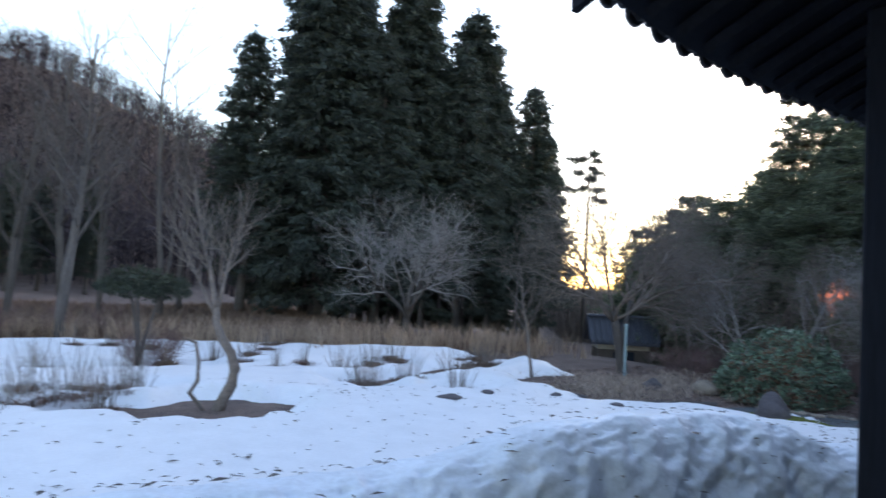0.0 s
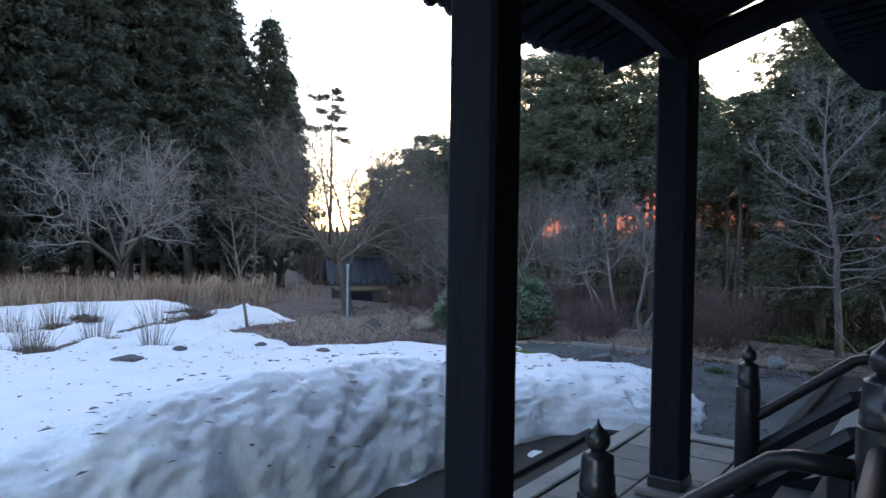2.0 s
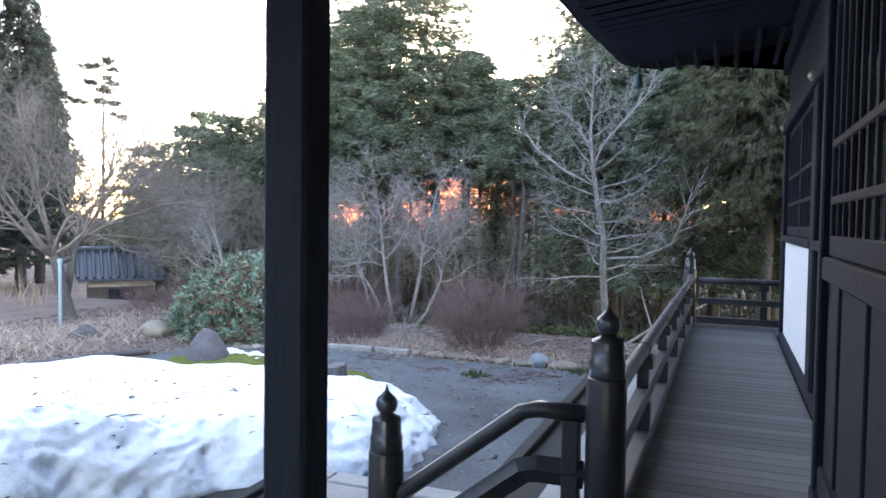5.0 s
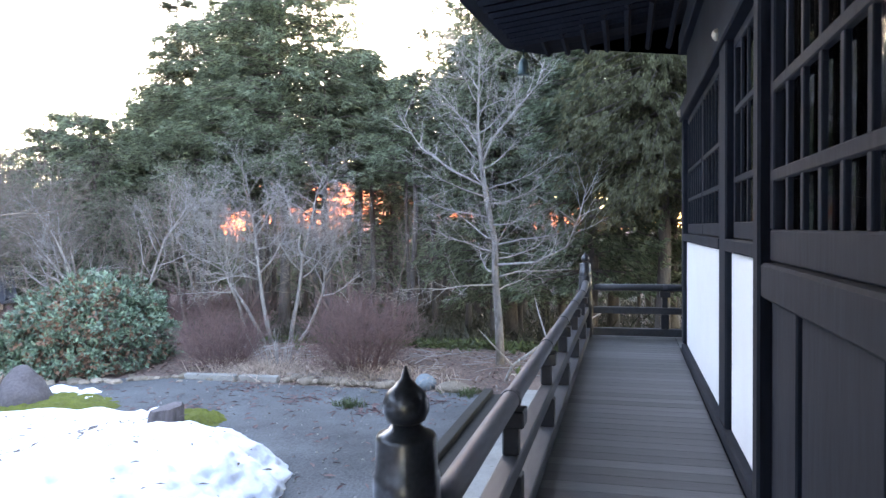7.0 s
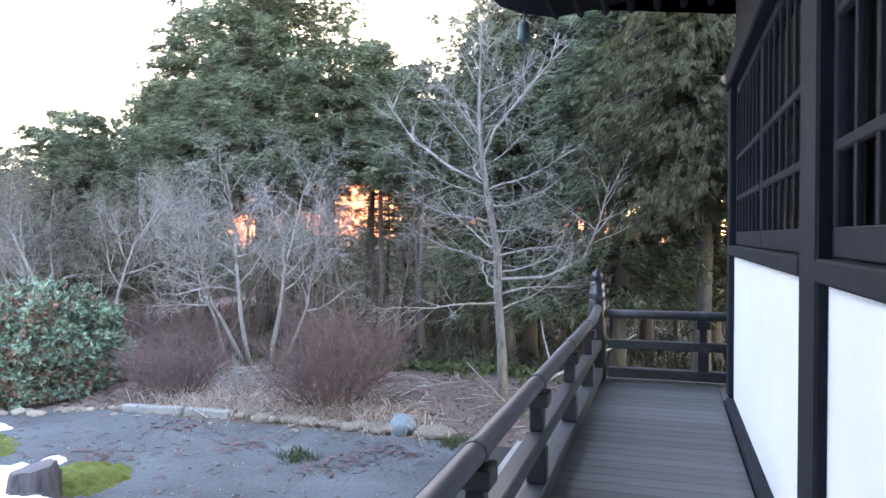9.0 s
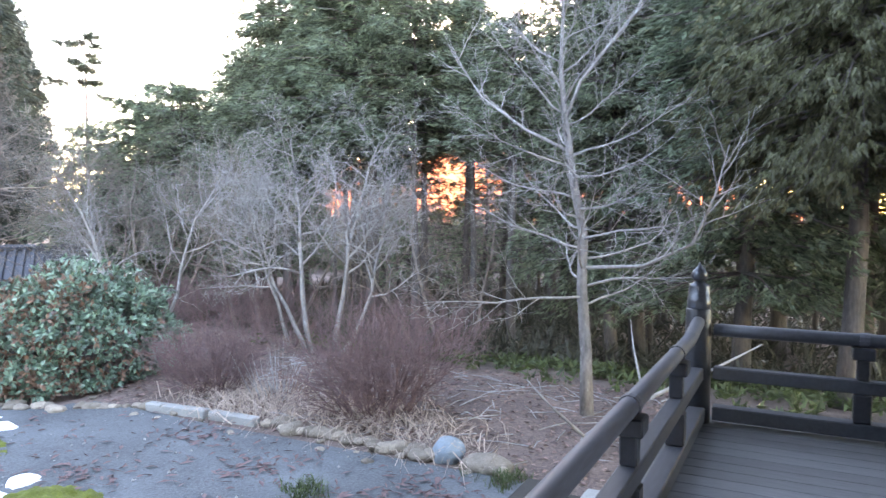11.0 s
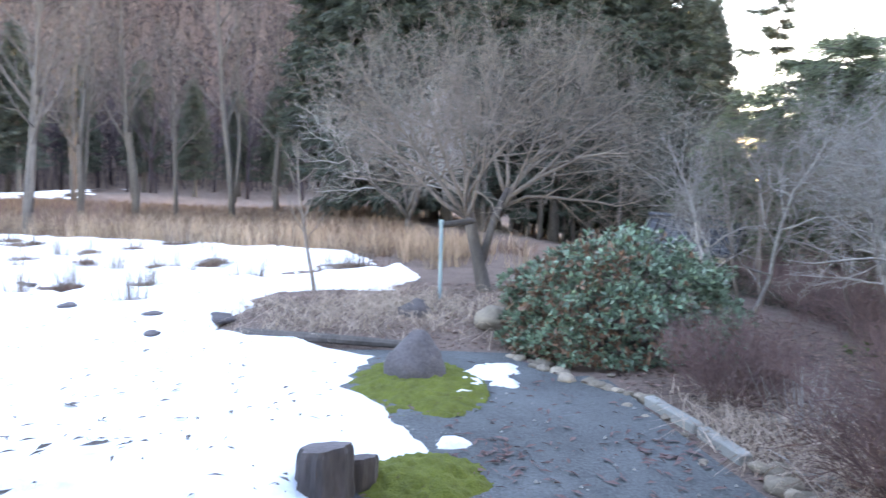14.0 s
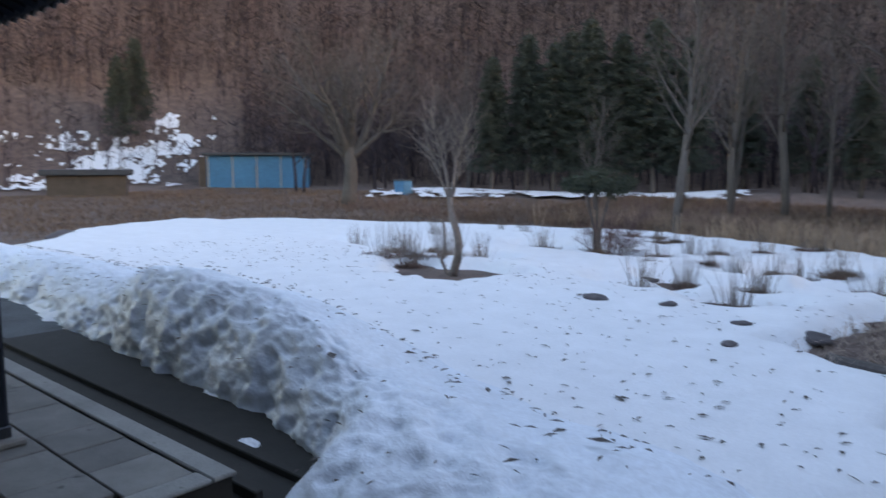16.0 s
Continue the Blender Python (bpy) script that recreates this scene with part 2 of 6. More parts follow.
def tube(points, radii, sides, V, F):
    """Adds a tapered tube along points to the lists V and F."""
    base = len(V)
    up = Vector((0.13, 0.21, 0.97))
    for k, p in enumerate(points):
        a, b = points[max(0, k - 1)], points[min(len(points) - 1, k + 1)]
        d = (Vector(b) - Vector(a)).normalized()
        s = d.cross(up)
        if s.length < 1e-3:
            s = d.cross(Vector((1, 0, 0)))
        s.normalize()
        u = s.cross(d)
        for i in range(sides):
            w = 2 * math.pi * i / sides
            q = Vector(p) + radii[k] * (math.cos(w) * s + math.sin(w) * u)
            V.append((q.x, q.y, q.z))
    for k in range(len(points) - 1):
        for i in range(sides):
            j = (i + 1) % sides
            F.append((base + k * sides + i, base + k * sides + j, base + (k + 1) * sides + j, base + (k + 1) * sides + i))
    F.append(tuple(base + i for i in range(sides))[::-1])
    F.append(tuple(base + (len(points) - 1) * sides + i for i in range(sides)))


def vnoise(x, y, s, seed=0):
    """Smooth value noise on numpy arrays, about -1 to 1."""
    x, y = np.asarray(x, float) / s + 31.7 * seed, np.asarray(y, float) / s - 17.3 * seed
    i, j = np.floor(x), np.floor(y)
    fx, fy = x - i, y - j
    fx, fy = fx * fx * (3 - 2 * fx), fy * fy * (3 - 2 * fy)

    def h(a, b):
        v = np.sin(a * 127.1 + b * 311.7 + seed * 74.7) * 43758.5453
        return (v - np.floor(v)) * 2 - 1
    return (h(i, j) * (1 - fx) + h(i + 1, j) * fx) * (1 - fy) + (h(i, j + 1) * (1 - fx) + h(i + 1, j + 1) * fx) * fy


def smooth_step(a, b, v):
    u = np.clip((np.asarray(v, float) - a) / (b - a), 0, 1)
    return u * u * (3 - 2 * u)


def sheet(xs, ys, height):
    """Vertices and faces of a height field over the grid xs, ys."""
    X, Y = np.meshgrid(xs, ys, indexing="ij")
    Z = height(X, Y)
    verts = np.stack([X, Y, Z], -1).reshape(-1, 3)
    n, m = len(xs), len(ys)
    i = (np.arange(n - 1)[:, None] * m + np.arange(m - 1)[None]).reshape(-1)
    faces = np.stack([i, i + m, i + m + 1, i + 1], 1)
    return verts, faces, Z


def keep_above(verts, faces, test):
    """Drops faces whose corners all fail the test."""
    ok = test[faces].any(1)
    return verts, [tuple(int(k) for k in f) for f in faces[ok]]


# ---- ground ----
YARD = -1.05


def yard_fall(x, y):
    return 0.11 * smooth_step(14.0, 17.0, x) * (1 - smooth_step(9.5, 11.5, y))


def ground_height(x, y):
    x, y = np.asarray(x, float), np.asarray(y, float)
    z = YARD + 0 * x
    z = z + 0.12 * smooth_step(9.8, 12.5, y) * smooth_step(10, 13, x) * (1 - smooth_step(18, 21, x))
    z = z - 1.25 * smooth_step(19.5, 30, x)
    z = z + 0.06 * smooth_step(17.3, 17.9, x) * smooth_step(2.5, 3.5, y)
    z = z - yard_fall(x, y)
    z = z + 0.19 * np.exp(-((x - 4.0) ** 2 + (y - 12.7) ** 2) / 14.0)
    d = np.hypot(x - 10, y)
    a = np.degrees(np.arctan2(y, x - 10))
    z = z + 0.45 * smooth_step(30, 60, d) * smooth_step(70, 85, a)
    ridge = np.interp(a, [-180, -150, 56, 66, 76, 88, 110, 150, 170, 180], [0, 0, 0, 14, 30, 41, 50, 54, 50, 40])
    z = z + ridge * smooth_step(62, 165, d) * (1 + 0.1 * vnoise(x, y, 38, 2))
    return z + 0.03 * vnoise(x, y, 2.3, 1) * smooth_step(17.4, 18.2, x) + 0.3 * vnoise(x, y, 11, 3) * smooth_step(30, 60, d)


def graded(lo, hi, near_lo, near_hi, step, far):
    """Grid lines: even steps in the near span, growing ones outside it."""
    mid = list(np.arange(near_lo, near_hi + step / 2, step))
    left, s, v = [], step, near_lo
    while v > lo:
        s *= far
        v -= s
        left.append(v)
    right, s, v = [], step, near_hi
    while v < hi:
        s *= far
        v += s
        right.append(v)
    return np.array(left[::-1] + mid + right)


gv, gf, _ = sheet(graded(-900, 900, -26, 32, 0.5, 1.12), graded(-900, 900, -8, 34, 0.5, 1.12), ground_height)
tagged(part("ground", (gv, [tuple(int(k) for k in f) for f in gf]), SOIL, smooth=True), "brown leaf litter and bare soil running out to the hillside", "ground", kind="structure")

# ---- snow ----
SNOW_EDGE = [(13.7, 4.6), (13.6, 5.2), (14.1, 5.6), (14.5, 6.1), (14.45, 6.7), (14.3, 7.3), (14.0, 8.0), (14.1, 9.0), (14.5, 9.6), (13.6, 10.15), (12.5, 10.6),
             (12.0, 11.3), (12.35, 12.3), (12.2, 13.4), (12.65, 14.4), (13.9, 14.6), (15.0, 14.6), (16.0, 17.0), (14.6, 20.0), (12.0, 22.2), (9.9, 23.8), (3.5, 26.0),
             (-5.5, 23.6), (-13.0, 21.5), (-17.0, 17.5), (-14.0, 11.5), (-10.0, 8.0), (-6.0, 5.4), (4.0, 5.0), (9.0, 4.4), (10.5, 3.9), (12.5, 3.8)]
# bare rings in the snow: x, y, radii
BARE = [(4.15, 12.45, 1.35, 1.05), (4.4, 18.9, 2.2, 0.75), (2.2, 19.4, 0.9, 0.5), (10.1, 13.6, 0.75, 0.6), (9.95, 15.5, 0.7, 0.5), (11.9, 16.2, 1.0, 0.6), (10.2, 17.8, 0.8, 0.5),
        (13.8, 17.0, 1.0, 0.6), (8.5, 15.3, 0.7, 0.5), (2.4, 13.1, 0.6, 0.5), (3.3, 14.8, 0.7, 0.5), (8.05, 14.1, 0.7, 0.45), (0.6, 14.8, 0.6, 0.4), (8.9, 17.2, 0.6, 0.25), (14.4, 18.3, 1.0, 0.5), (-2.3, 15.6, 0.7, 0.25), (6.6, 20.3, 0.6, 0.22)]


def edge_distance(x, y):
    """Distance inside (positive) the snow's edge."""
    best = np.full(x.shape, 1e9)
    inside = np.zeros(x.shape, bool)
    for k in range(len(SNOW_EDGE)):
        (ax, ay), (bx, by) = SNOW_EDGE[k], SNOW_EDGE[(k + 1) % len(SNOW_EDGE)]
        u = np.clip(((x - ax) * (bx - ax) + (y - ay) * (by - ay)) / ((bx - ax) ** 2 + (by - ay) ** 2), 0, 1)
        best = np.minimum(best, np.hypot(x - ax - u * (bx - ax), y - ay - u * (by - ay)))
        cross = ((ay > y) != (by > y)) & (x < (bx - ax) * (y - ay) / (by - ay + 1e-12) + ax)
        inside ^= cross
    return np.where(inside, best, -best)


def snow_height(x, y):
    d = edge_distance(x, y) + 0.22 * vnoise(x, y, 0.7, 5) + 0.1 * vnoise(x, y, 0.25, 6)
    for bx, by, rx, ry in BARE:
        q = np.hypot((x - bx) / rx, (y - by) / ry) + 0.25 * vnoise(x, y, 0.35, 7)
        d = np.minimum(d, (q - 1) * min(rx, ry) * 1.3)
    thick = 0.27 * smooth_step(-0.02, 0.75, d) - 0.05 + 0.07 * smooth_step(0, 0.12, d)
    lumps = 0.035 * vnoise(x, y, 1.4, 8) + 0.018 * vnoise(x, y, 0.45, 9) + 0.06 * vnoise(x, y, 4.2, 4)
    return ground_height(x, y) + np.where(d < 0, -0.06, thick + lumps * smooth_step(0.1, 0.9, d))


sv, sf, sz = sheet(graded(-26, 17, -1, 16.8, 0.13, 1.03), graded(3.2, 27, 3.2, 19, 0.13, 1.04), snow_height)
above = (sv[:, 2] > ground_height(sv[:, 0], sv[:, 1]) - 0.03)
tagged(part("snow_field", keep_above(sv, sf, above), SNOW, smooth=True), "thin white old snow with twigs and dirt over the garden", "snow", kind="structure")

CREST_X = [-8.0, 0.0, 3.2, 4.0, 4.6, 5.2, 6.0, 7.8, 8.8, 9.6, 11.0, 12.2, 12.9, 13.5, 14.0]
CREST_Z = [-0.25, -0.15, -0.12, 0.02, 0.2, 0.3, 0.32, 0.17, 0.03, -0.25, -0.36, -0.38, -0.52, -0.85, -1.1]
CREST_Y = [6.2, 6.2, 5.8, 5.5, 5.35, 5.3, 5.3, 5.3, 5.15, 4.95, 4.7, 4.55, 4.6, 4.7, 4.9]
FOOT_X = [-8.0, 0.0, 4.0, 6.4, 7.9, 8.9, 9.7, 10.1, 10.4, 11.0, 12.0, 12.8, 13.4, 14.0]
FOOT_Y = [5.2, 5.2, 4.8, 4.6, 4.5, 4.45, 4.2, 3.7, 3.05, 2.75, 2.85, 3.2, 3.8, 4.9]


def bank_lines(x):
    zc, yc = np.interp(x, CREST_X, CREST_Z), np.interp(x, CREST_X, CREST_Y)
    yf = np.interp(x, FOOT_X, FOOT_Y) + 0.09 * vnoise(x, 0 * x, 0.6, 13) + 0.04 * vnoise(x, 0 * x, 0.25, 14)
    return yf, np.maximum(yc, yf + 0.25), zc


def bank_height(x, y):
    """Rough height of the bank, for what lies on it."""
    yf, yc, zc = bank_lines(x)
    u = np.clip((y - yf) / (yc - yf), 0, 1)
    back = 1 - smooth_step(0, 2.6, y - yc)
    return np.where(y < yf, YARD - 0.3, YARD + (zc - YARD) * np.where(y < yc, np.sqrt(np.clip(1 - (1 - u) ** 2, 0, 1)), back)) - 0.07 * (y < yc)


def snow_bank():
    """The bank as a swept profile: a steep scooped face, a rounded crest and a long back."""
    xs = np.arange(-8, 14.02, 0.042)
    vs = np.concatenate([np.linspace(0, 1, 50), np.linspace(1, 2, 36)[1:]])
    verts, faces, m = [], [], len(vs)
    for x in xs:
        yf, yc, zc = (float(q) for q in bank_lines(np.array(x)))
        for v in vs:
            if v <= 1:
                a = v * math.pi / 2
                p = Vector((x, yf + (yc - yf) * (1 - math.cos(a)) ** 0.85, YARD - 0.1 + (zc - YARD + 0.1) * math.sin(a)))
                n = Vector((0, -math.cos(a) - 0.1, math.sin(a)))
            else:
                w = v - 1
                p = Vector((x, yc + 2.8 * w, YARD + 0.12 + (zc - YARD - 0.12) * (1 - w * w * (3 - 2 * w)) - 0.1 * w))
                n = Vector((0, 0, 1))
            rough = 1.0 if v < 0.9 else max(0.22, 1 - (v - 0.9) * 1.9)
            q = Vector((p.x, p.y * 1.2, p.z * 1.35))
            warp = q + noise.noise_vector(q * 2.3) * 0.1
            cup, cup2 = noise.voronoi(warp * 3.6)[0][0], noise.voronoi(warp * 8.0)[0][0]
            d = abs(noise.noise(q * 1.5)) * 0.11 + 0.06 * max(0.0, 1 - cup / 0.62) ** 1.3 + 0.035 * max(0.0, 1 - cup2 / 0.62) + abs(noise.noise(q * 17)) * 0.018
            swell = noise.noise(Vector((p.x * 0.7, p.y * 0.7, 3.0))) * 0.06
            p = p - n * (d * rough) + n * (swell * min(1, v * 1.5) + 0.03 * rough - 0.05)
            verts.append((p.x, p.y, p.z))
    for i in range(len(xs) - 1):
        for k in range(m - 1):
            faces.append((i * m + k, (i + 1) * m + k, (i + 1) * m + k + 1, i * m + k + 1))
    return verts, faces


tagged(part("snow_bank", snow_bank(), BANK, smooth=True), "long ploughed bank of grey-white snow with scooped melt hollows", "snow bank", kind="stuff")

# ---- gravel yard ----
GRAVEL_EDGE_X = 17.3


def gravel_height(x, y):
    return YARD + 0.034 - yard_fall(x, y) + 0.015 * vnoise(x, y, 1.9, 21) + 0.006 * vnoise(x, y, 0.3, 22)


yv, yf_, _ = sheet(np.arange(-12, GRAVEL_EDGE_X + 0.01, 0.2), np.arange(1.95, 10.0, 0.2), gravel_height)
inside_yard = (yv[:, 0] < 17.35 - 1.1 * smooth_step(7.6, 9.8, yv[:, 1])) & (yv[:, 1] < 9.9)
inside_yard &= ~((yv[:, 0] < 9.9) & (yv[:, 1] < 4.0))
tagged(part("gravel_yard", keep_above(yv, yf_, inside_yard), GRAVEL, smooth=True), "damp blue-grey gravel yard strewn with twigs", "gravel", kind="structure")
# ---- temple building ----
WALL_Y, RAIL_Y, DECK_Y = -0.76, 0.47, 0.64
END_X, RAIL_END_X = 15.3, 16.17


def structure(name, bm, mat, label, category, smooth=False):
    return tagged(part(name, bm, mat, None, "", smooth), label, category, kind="structure")


deck = structure("veranda_floor", box((-5, WALL_Y - 0.2, -0.2), (16.35, DECK_Y - 0.06, -0.036)), BLACK_WOOD, "grey weathered plank veranda running along the temple wall", "floor")
structure("trim_deck_edge", box((-5, DECK_Y - 0.05, -0.22), (16.4, DECK_Y, -0.038), 0.008), BLACK_WOOD, "black edge beam under the veranda planks", "beam")
structure("veranda_floor_side", box((END_X + 0.2, -8, -0.2), (16.35, WALL_Y - 0.21, -0.036)), BLACK_WOOD, "dark veranda turning round the temple corner", "floor")
structure("trim_deck_end", box((16.355, -8, -0.22), (16.41, DECK_Y - 0.055, -0.038), 0.008), BLACK_WOOD, "black end beam of the veranda", "beam")
for k, x in enumerate(np.arange(-4.6, 16.4, 1.75)):
    tagged(part("veranda_post", box((x, DECK_Y - 0.22, YARD - 0.05), (x + 0.13, DECK_Y - 0.09, -0.2), 0.01), BLACK_WOOD), "short square black post carrying the veranda", "post", "posts under the veranda")
structure("wall_under_deck", box((-5, -0.9, YARD - 0.1), (15.3, -0.8, -0.2)), BLACK_WOOD, "dark boards closing the space below the temple", "wall")
structure("pavement_apron", box((8.4, DECK_Y - 0.35, YARD - 0.1), (16.9, 1.5, YARD + 0.1), 0.02), CONCRETE, "weathered concrete apron below the veranda", "pavement")
structure("trim_drain_kerb", box((10.23, 1.93, YARD - 0.5), (16.9, 2.07, YARD + 0.09), 0.012), DARK_GAP, "near-black lip of the drain beside the gravel", "kerb")
# Flush with the ground: near-black colour stands in for the channel's shade.
structure("drain_bed", box((10.23, 1.503, YARD - 0.5), (16.9, 1.928, YARD + 0.004)), DARK_GAP, "near-black sheet standing for the shaded depth of the drain channel", "drain")

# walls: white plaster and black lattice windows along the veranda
# Plain backing behind the glass; its dark colour stands for an unlit room.
structure("wall_rear_room", box((-5, -2.6, -0.2), (15.2, -2.5, 4.2)), ROOM, "backing wall coloured dark to stand for the unlit room behind the windows", "wall")
structure("wall_room_end", box((15.05, -2.49, -0.2), (15.2, WALL_Y - 0.17, 4.2)), ROOM, "end wall coloured dark to stand for the unlit room", "wall")
structure("floor_room", box((-5, -2.5, -0.03), (15.05, WALL_Y - 0.205, 0.0)), ROOM, "floor coloured dark to stand for the unlit room in the temple", "floor")
structure("wall_upper", box((-5, WALL_Y - 0.16, 3.0), (15.13, WALL_Y - 0.02, 4.25)), BLACK_WOOD, "black boarded wall above the lintel", "wall")
structure("wall_east", box((15.14, -8, -0.2), (15.28, WALL_Y - 0.17, 4.25)), BLACK_WOOD, "black side wall round the corner", "wall")
structure("trim_lintel", box((-5, WALL_Y - 0.17, 2.8), (15.36, WALL_Y + 0.05, 2.98), 0.012), BLACK_WOOD, "long black lintel beam with gilt studs", "beam")
structure("trim_high_beam", box((-5, WALL_Y - 0.17, 3.62), (15.36, WALL_Y + 0.06, 3.86), 0.012), BLACK_WOOD, "heavy black beam under the eaves", "beam")
structure("baseboard", box((-5, WALL_Y - 0.17, 0.0), (15.13, WALL_Y + 0.04, 0.1), 0.01), BLACK_WOOD, "black sill board along the foot of the wall", "baseboard")
POSTS = [15.2, 11.5, 6.35, 3.7, 1.1, -1.5, -4.1]
for x in POSTS:
    half = 0.17 if x == 11.5 else 0.11
    if x == 15.2:
        half = 0.1
    tagged(part("wall_post", box((x - half, WALL_Y - 0.18, 0.1), (x + half, WALL_Y + 0.025, 2.8), 0.012), BLACK_WOOD), "square black timber post in the temple wall", "post", "posts of the temple wall")
for x in (15.2, 11.55, 6.35):
    stud = thing("beam_stud", "round gilt stud on the black lintel", "stud", (x, WALL_Y + 0.05, 2.89), "studs on the lintel")
    v, f = lathe([(0.045, 0.0), (0.045, 0.012), (0.03, 0.03), (0.008, 0.04)], 12)
    part("cap", ([(a, c, -b) for a, b, c in v], f), STUD, stud)


def plaster_panel(x0, x1):
    p = thing("plaster_panel", "clean white plaster panel framed in black timber", "wall panel", (0, 0, 0), "white panels of the wall", "structure")
    part("plaster", box((x0, WALL_Y - 0.12, 0.1), (x1, WALL_Y - 0.02, 1.34)), PLASTER, p)
    part("sill", box((x0, WALL_Y - 0.15, 1.345), (x1, WALL_Y + 0.03, 1.43), 0.008), BLACK_WOOD, p)


def lattice(x0, x1, z0, z1, rails, uprights, curtain=(), proud=0.0):
    """A window sash with its bars, one pane and the pale strips set behind it."""
    w = thing("lattice_window", "black timber lattice window with dark glass" if not curtain else "black timber lattice window with pale strips behind the glass", "window", (0, 0, 0), "lattice windows", "structure")
    y0, y1 = WALL_Y - 0.09 + proud, WALL_Y - 0.03 + proud
    part("bottom_rail", box((x0, y0, z0), (x1, y1, z0 + 0.11), 0.006), BLACK_WOOD, w)
    part("top_rail", box((x0, y0, z1 - 0.07), (x1, y1, z1), 0.006), BLACK_WOOD, w)
    for x in (x0, x1 - 0.06):
        part("stile", box((x, y0, z0 + 0.11), (x + 0.06, y1, z1 - 0.07), 0.006), BLACK_WOOD, w)
    for z in rails:
        part("cross_bar", box((x0 + 0.06, y1 - 0.024, z - 0.02), (x1 - 0.06, y1 + 0.004, z + 0.02), 0.004), BLACK_WOOD, w)
    step = (x1 - x0 - 0.12) / (uprights + 1)
    for k in range(uprights):
        x = x0 + 0.06 + step * (k + 1)
        part("upright_bar", box((x - 0.016, y1 - 0.02, z0 + 0.11), (x + 0.016, y1 - 0.002, z1 - 0.07), 0.003), BLACK_WOOD, w)
    pane = part("pane", box((x0 + 0.06, y1 - 0.034, z0 + 0.11), (x1 - 0.06, y1 - 0.028, z1 - 0.07)), GLASS, w)
    pane.visible_shadow = False
    if curtain:
        # Thin pale sheets behind the pane; each draws one upright strip.
        for a0, a1 in curtain:
            c = thing("curtain", "narrow pale strip set close behind the window glass", "curtain", (0, 0, 0), "curtains")
            verts, faces, n = [], [], 16
            for i in range(n + 1):
                x = a0 + (a1 - a0) * i / n
                y = WALL_Y - 0.085 + proud + 0.008 * math.sin(i * 1.4)
                verts += [(x, y, z0 + 0.02), (x, y, z1)]
            for i in range(n):
                faces.append((2 * i, 2 * i + 2, 2 * i + 3, 2 * i + 1))
            part("cloth", (verts, faces), PALE_STRIP, c, smooth=True)


plaster_panel(11.67, 15.1)
plaster_panel(8.92, 11.33)
lattice(13.4, 15.1, 1.435, 2.8, (1.83, 2.17), 6)
lattice(11.67, 13.39, 1.435, 2.8, (1.83, 2.17), 6)
lattice(8.92, 11.33, 1.435, 2.8, (1.83, 2.3), 8, ((9.7, 10.0), (10.5, 10.62)))



def board_door(x0, x1, proud=0.0, rail=(1.131, 1.29), bars=(1.77, 2.3)):
    """Black boarded door leaf with a lattice window over it, set proud of the wall."""
    d = thing("boarded_door", "black boarded door with a thick waist rail", "door", (0, 0, 0), "boarded doors", "structure")
    n = max(2, round((x1 - x0) / 0.36))
    w = WALL_Y + proud
    for k in range(n):
        a, b = x0 + (x1 - x0) * k / n, x0 + (x1 - x0) * (k + 1) / n
        part("board", box((a + 0.006, w - 0.1, 0.24), (b - 0.006, w - 0.05 + 0.014 * (k % 2), rail[0] - 0.001), 0.006), BLACK_WOOD, d)
    part("foot_rail", box((x0, w - 0.11, 0.1), (x1, w - 0.01, 0.239), 0.008), BLACK_WOOD, d)
    part("waist_rail", box((x0, w - 0.12, rail[0]), (x1, w, rail[1]), 0.01), BLACK_WOOD, d)
    lattice(x0, x1, rail[1] + 0.005, 2.8, bars, max(2, round((x1 - x0) / 0.24)), tuple((a, a + 0.16) for a in np.arange(x0 + 0.5, x1 - 0.2, 0.62)), proud)


PROUD = 0.23
board_door(6.47, 8.76, PROUD, (1.265, 1.39), (1.69, 1.99))
tagged(part("wall_post", box((8.761, WALL_Y - 0.02, 0.1), (8.86, WALL_Y + PROUD + 0.01, 2.8), 0.01), BLACK_WOOD), "square black timber post in the temple wall", "post", "posts of the temple wall")
structure("trim_door_lintel", box((6.25, WALL_Y + 0.055, 2.803), (8.88, WALL_Y + PROUD + 0.02, 2.96), 0.01), BLACK_WOOD, "black lintel over the projecting doors", "beam")
structure("trim_door_sill", box((6.25, WALL_Y + 0.043, 0.0), (8.86, WALL_Y + PROUD + 0.02, 0.097), 0.01), BLACK_WOOD, "black sill under the projecting doors", "beam")
for a, b in ((3.82, 6.23), (1.22, 3.58), (-1.38, 0.98), (-3.98, -1.62)):
    board_door(a, b)

# eaves and roof of the main hall


def eave_z(x):
    return 3.92 + 0.34 * smooth_step(10.5, 17.8, x) ** 1.4 + 0.34 * (1 - smooth_step(-5.5, 1.5, x)) ** 1.4


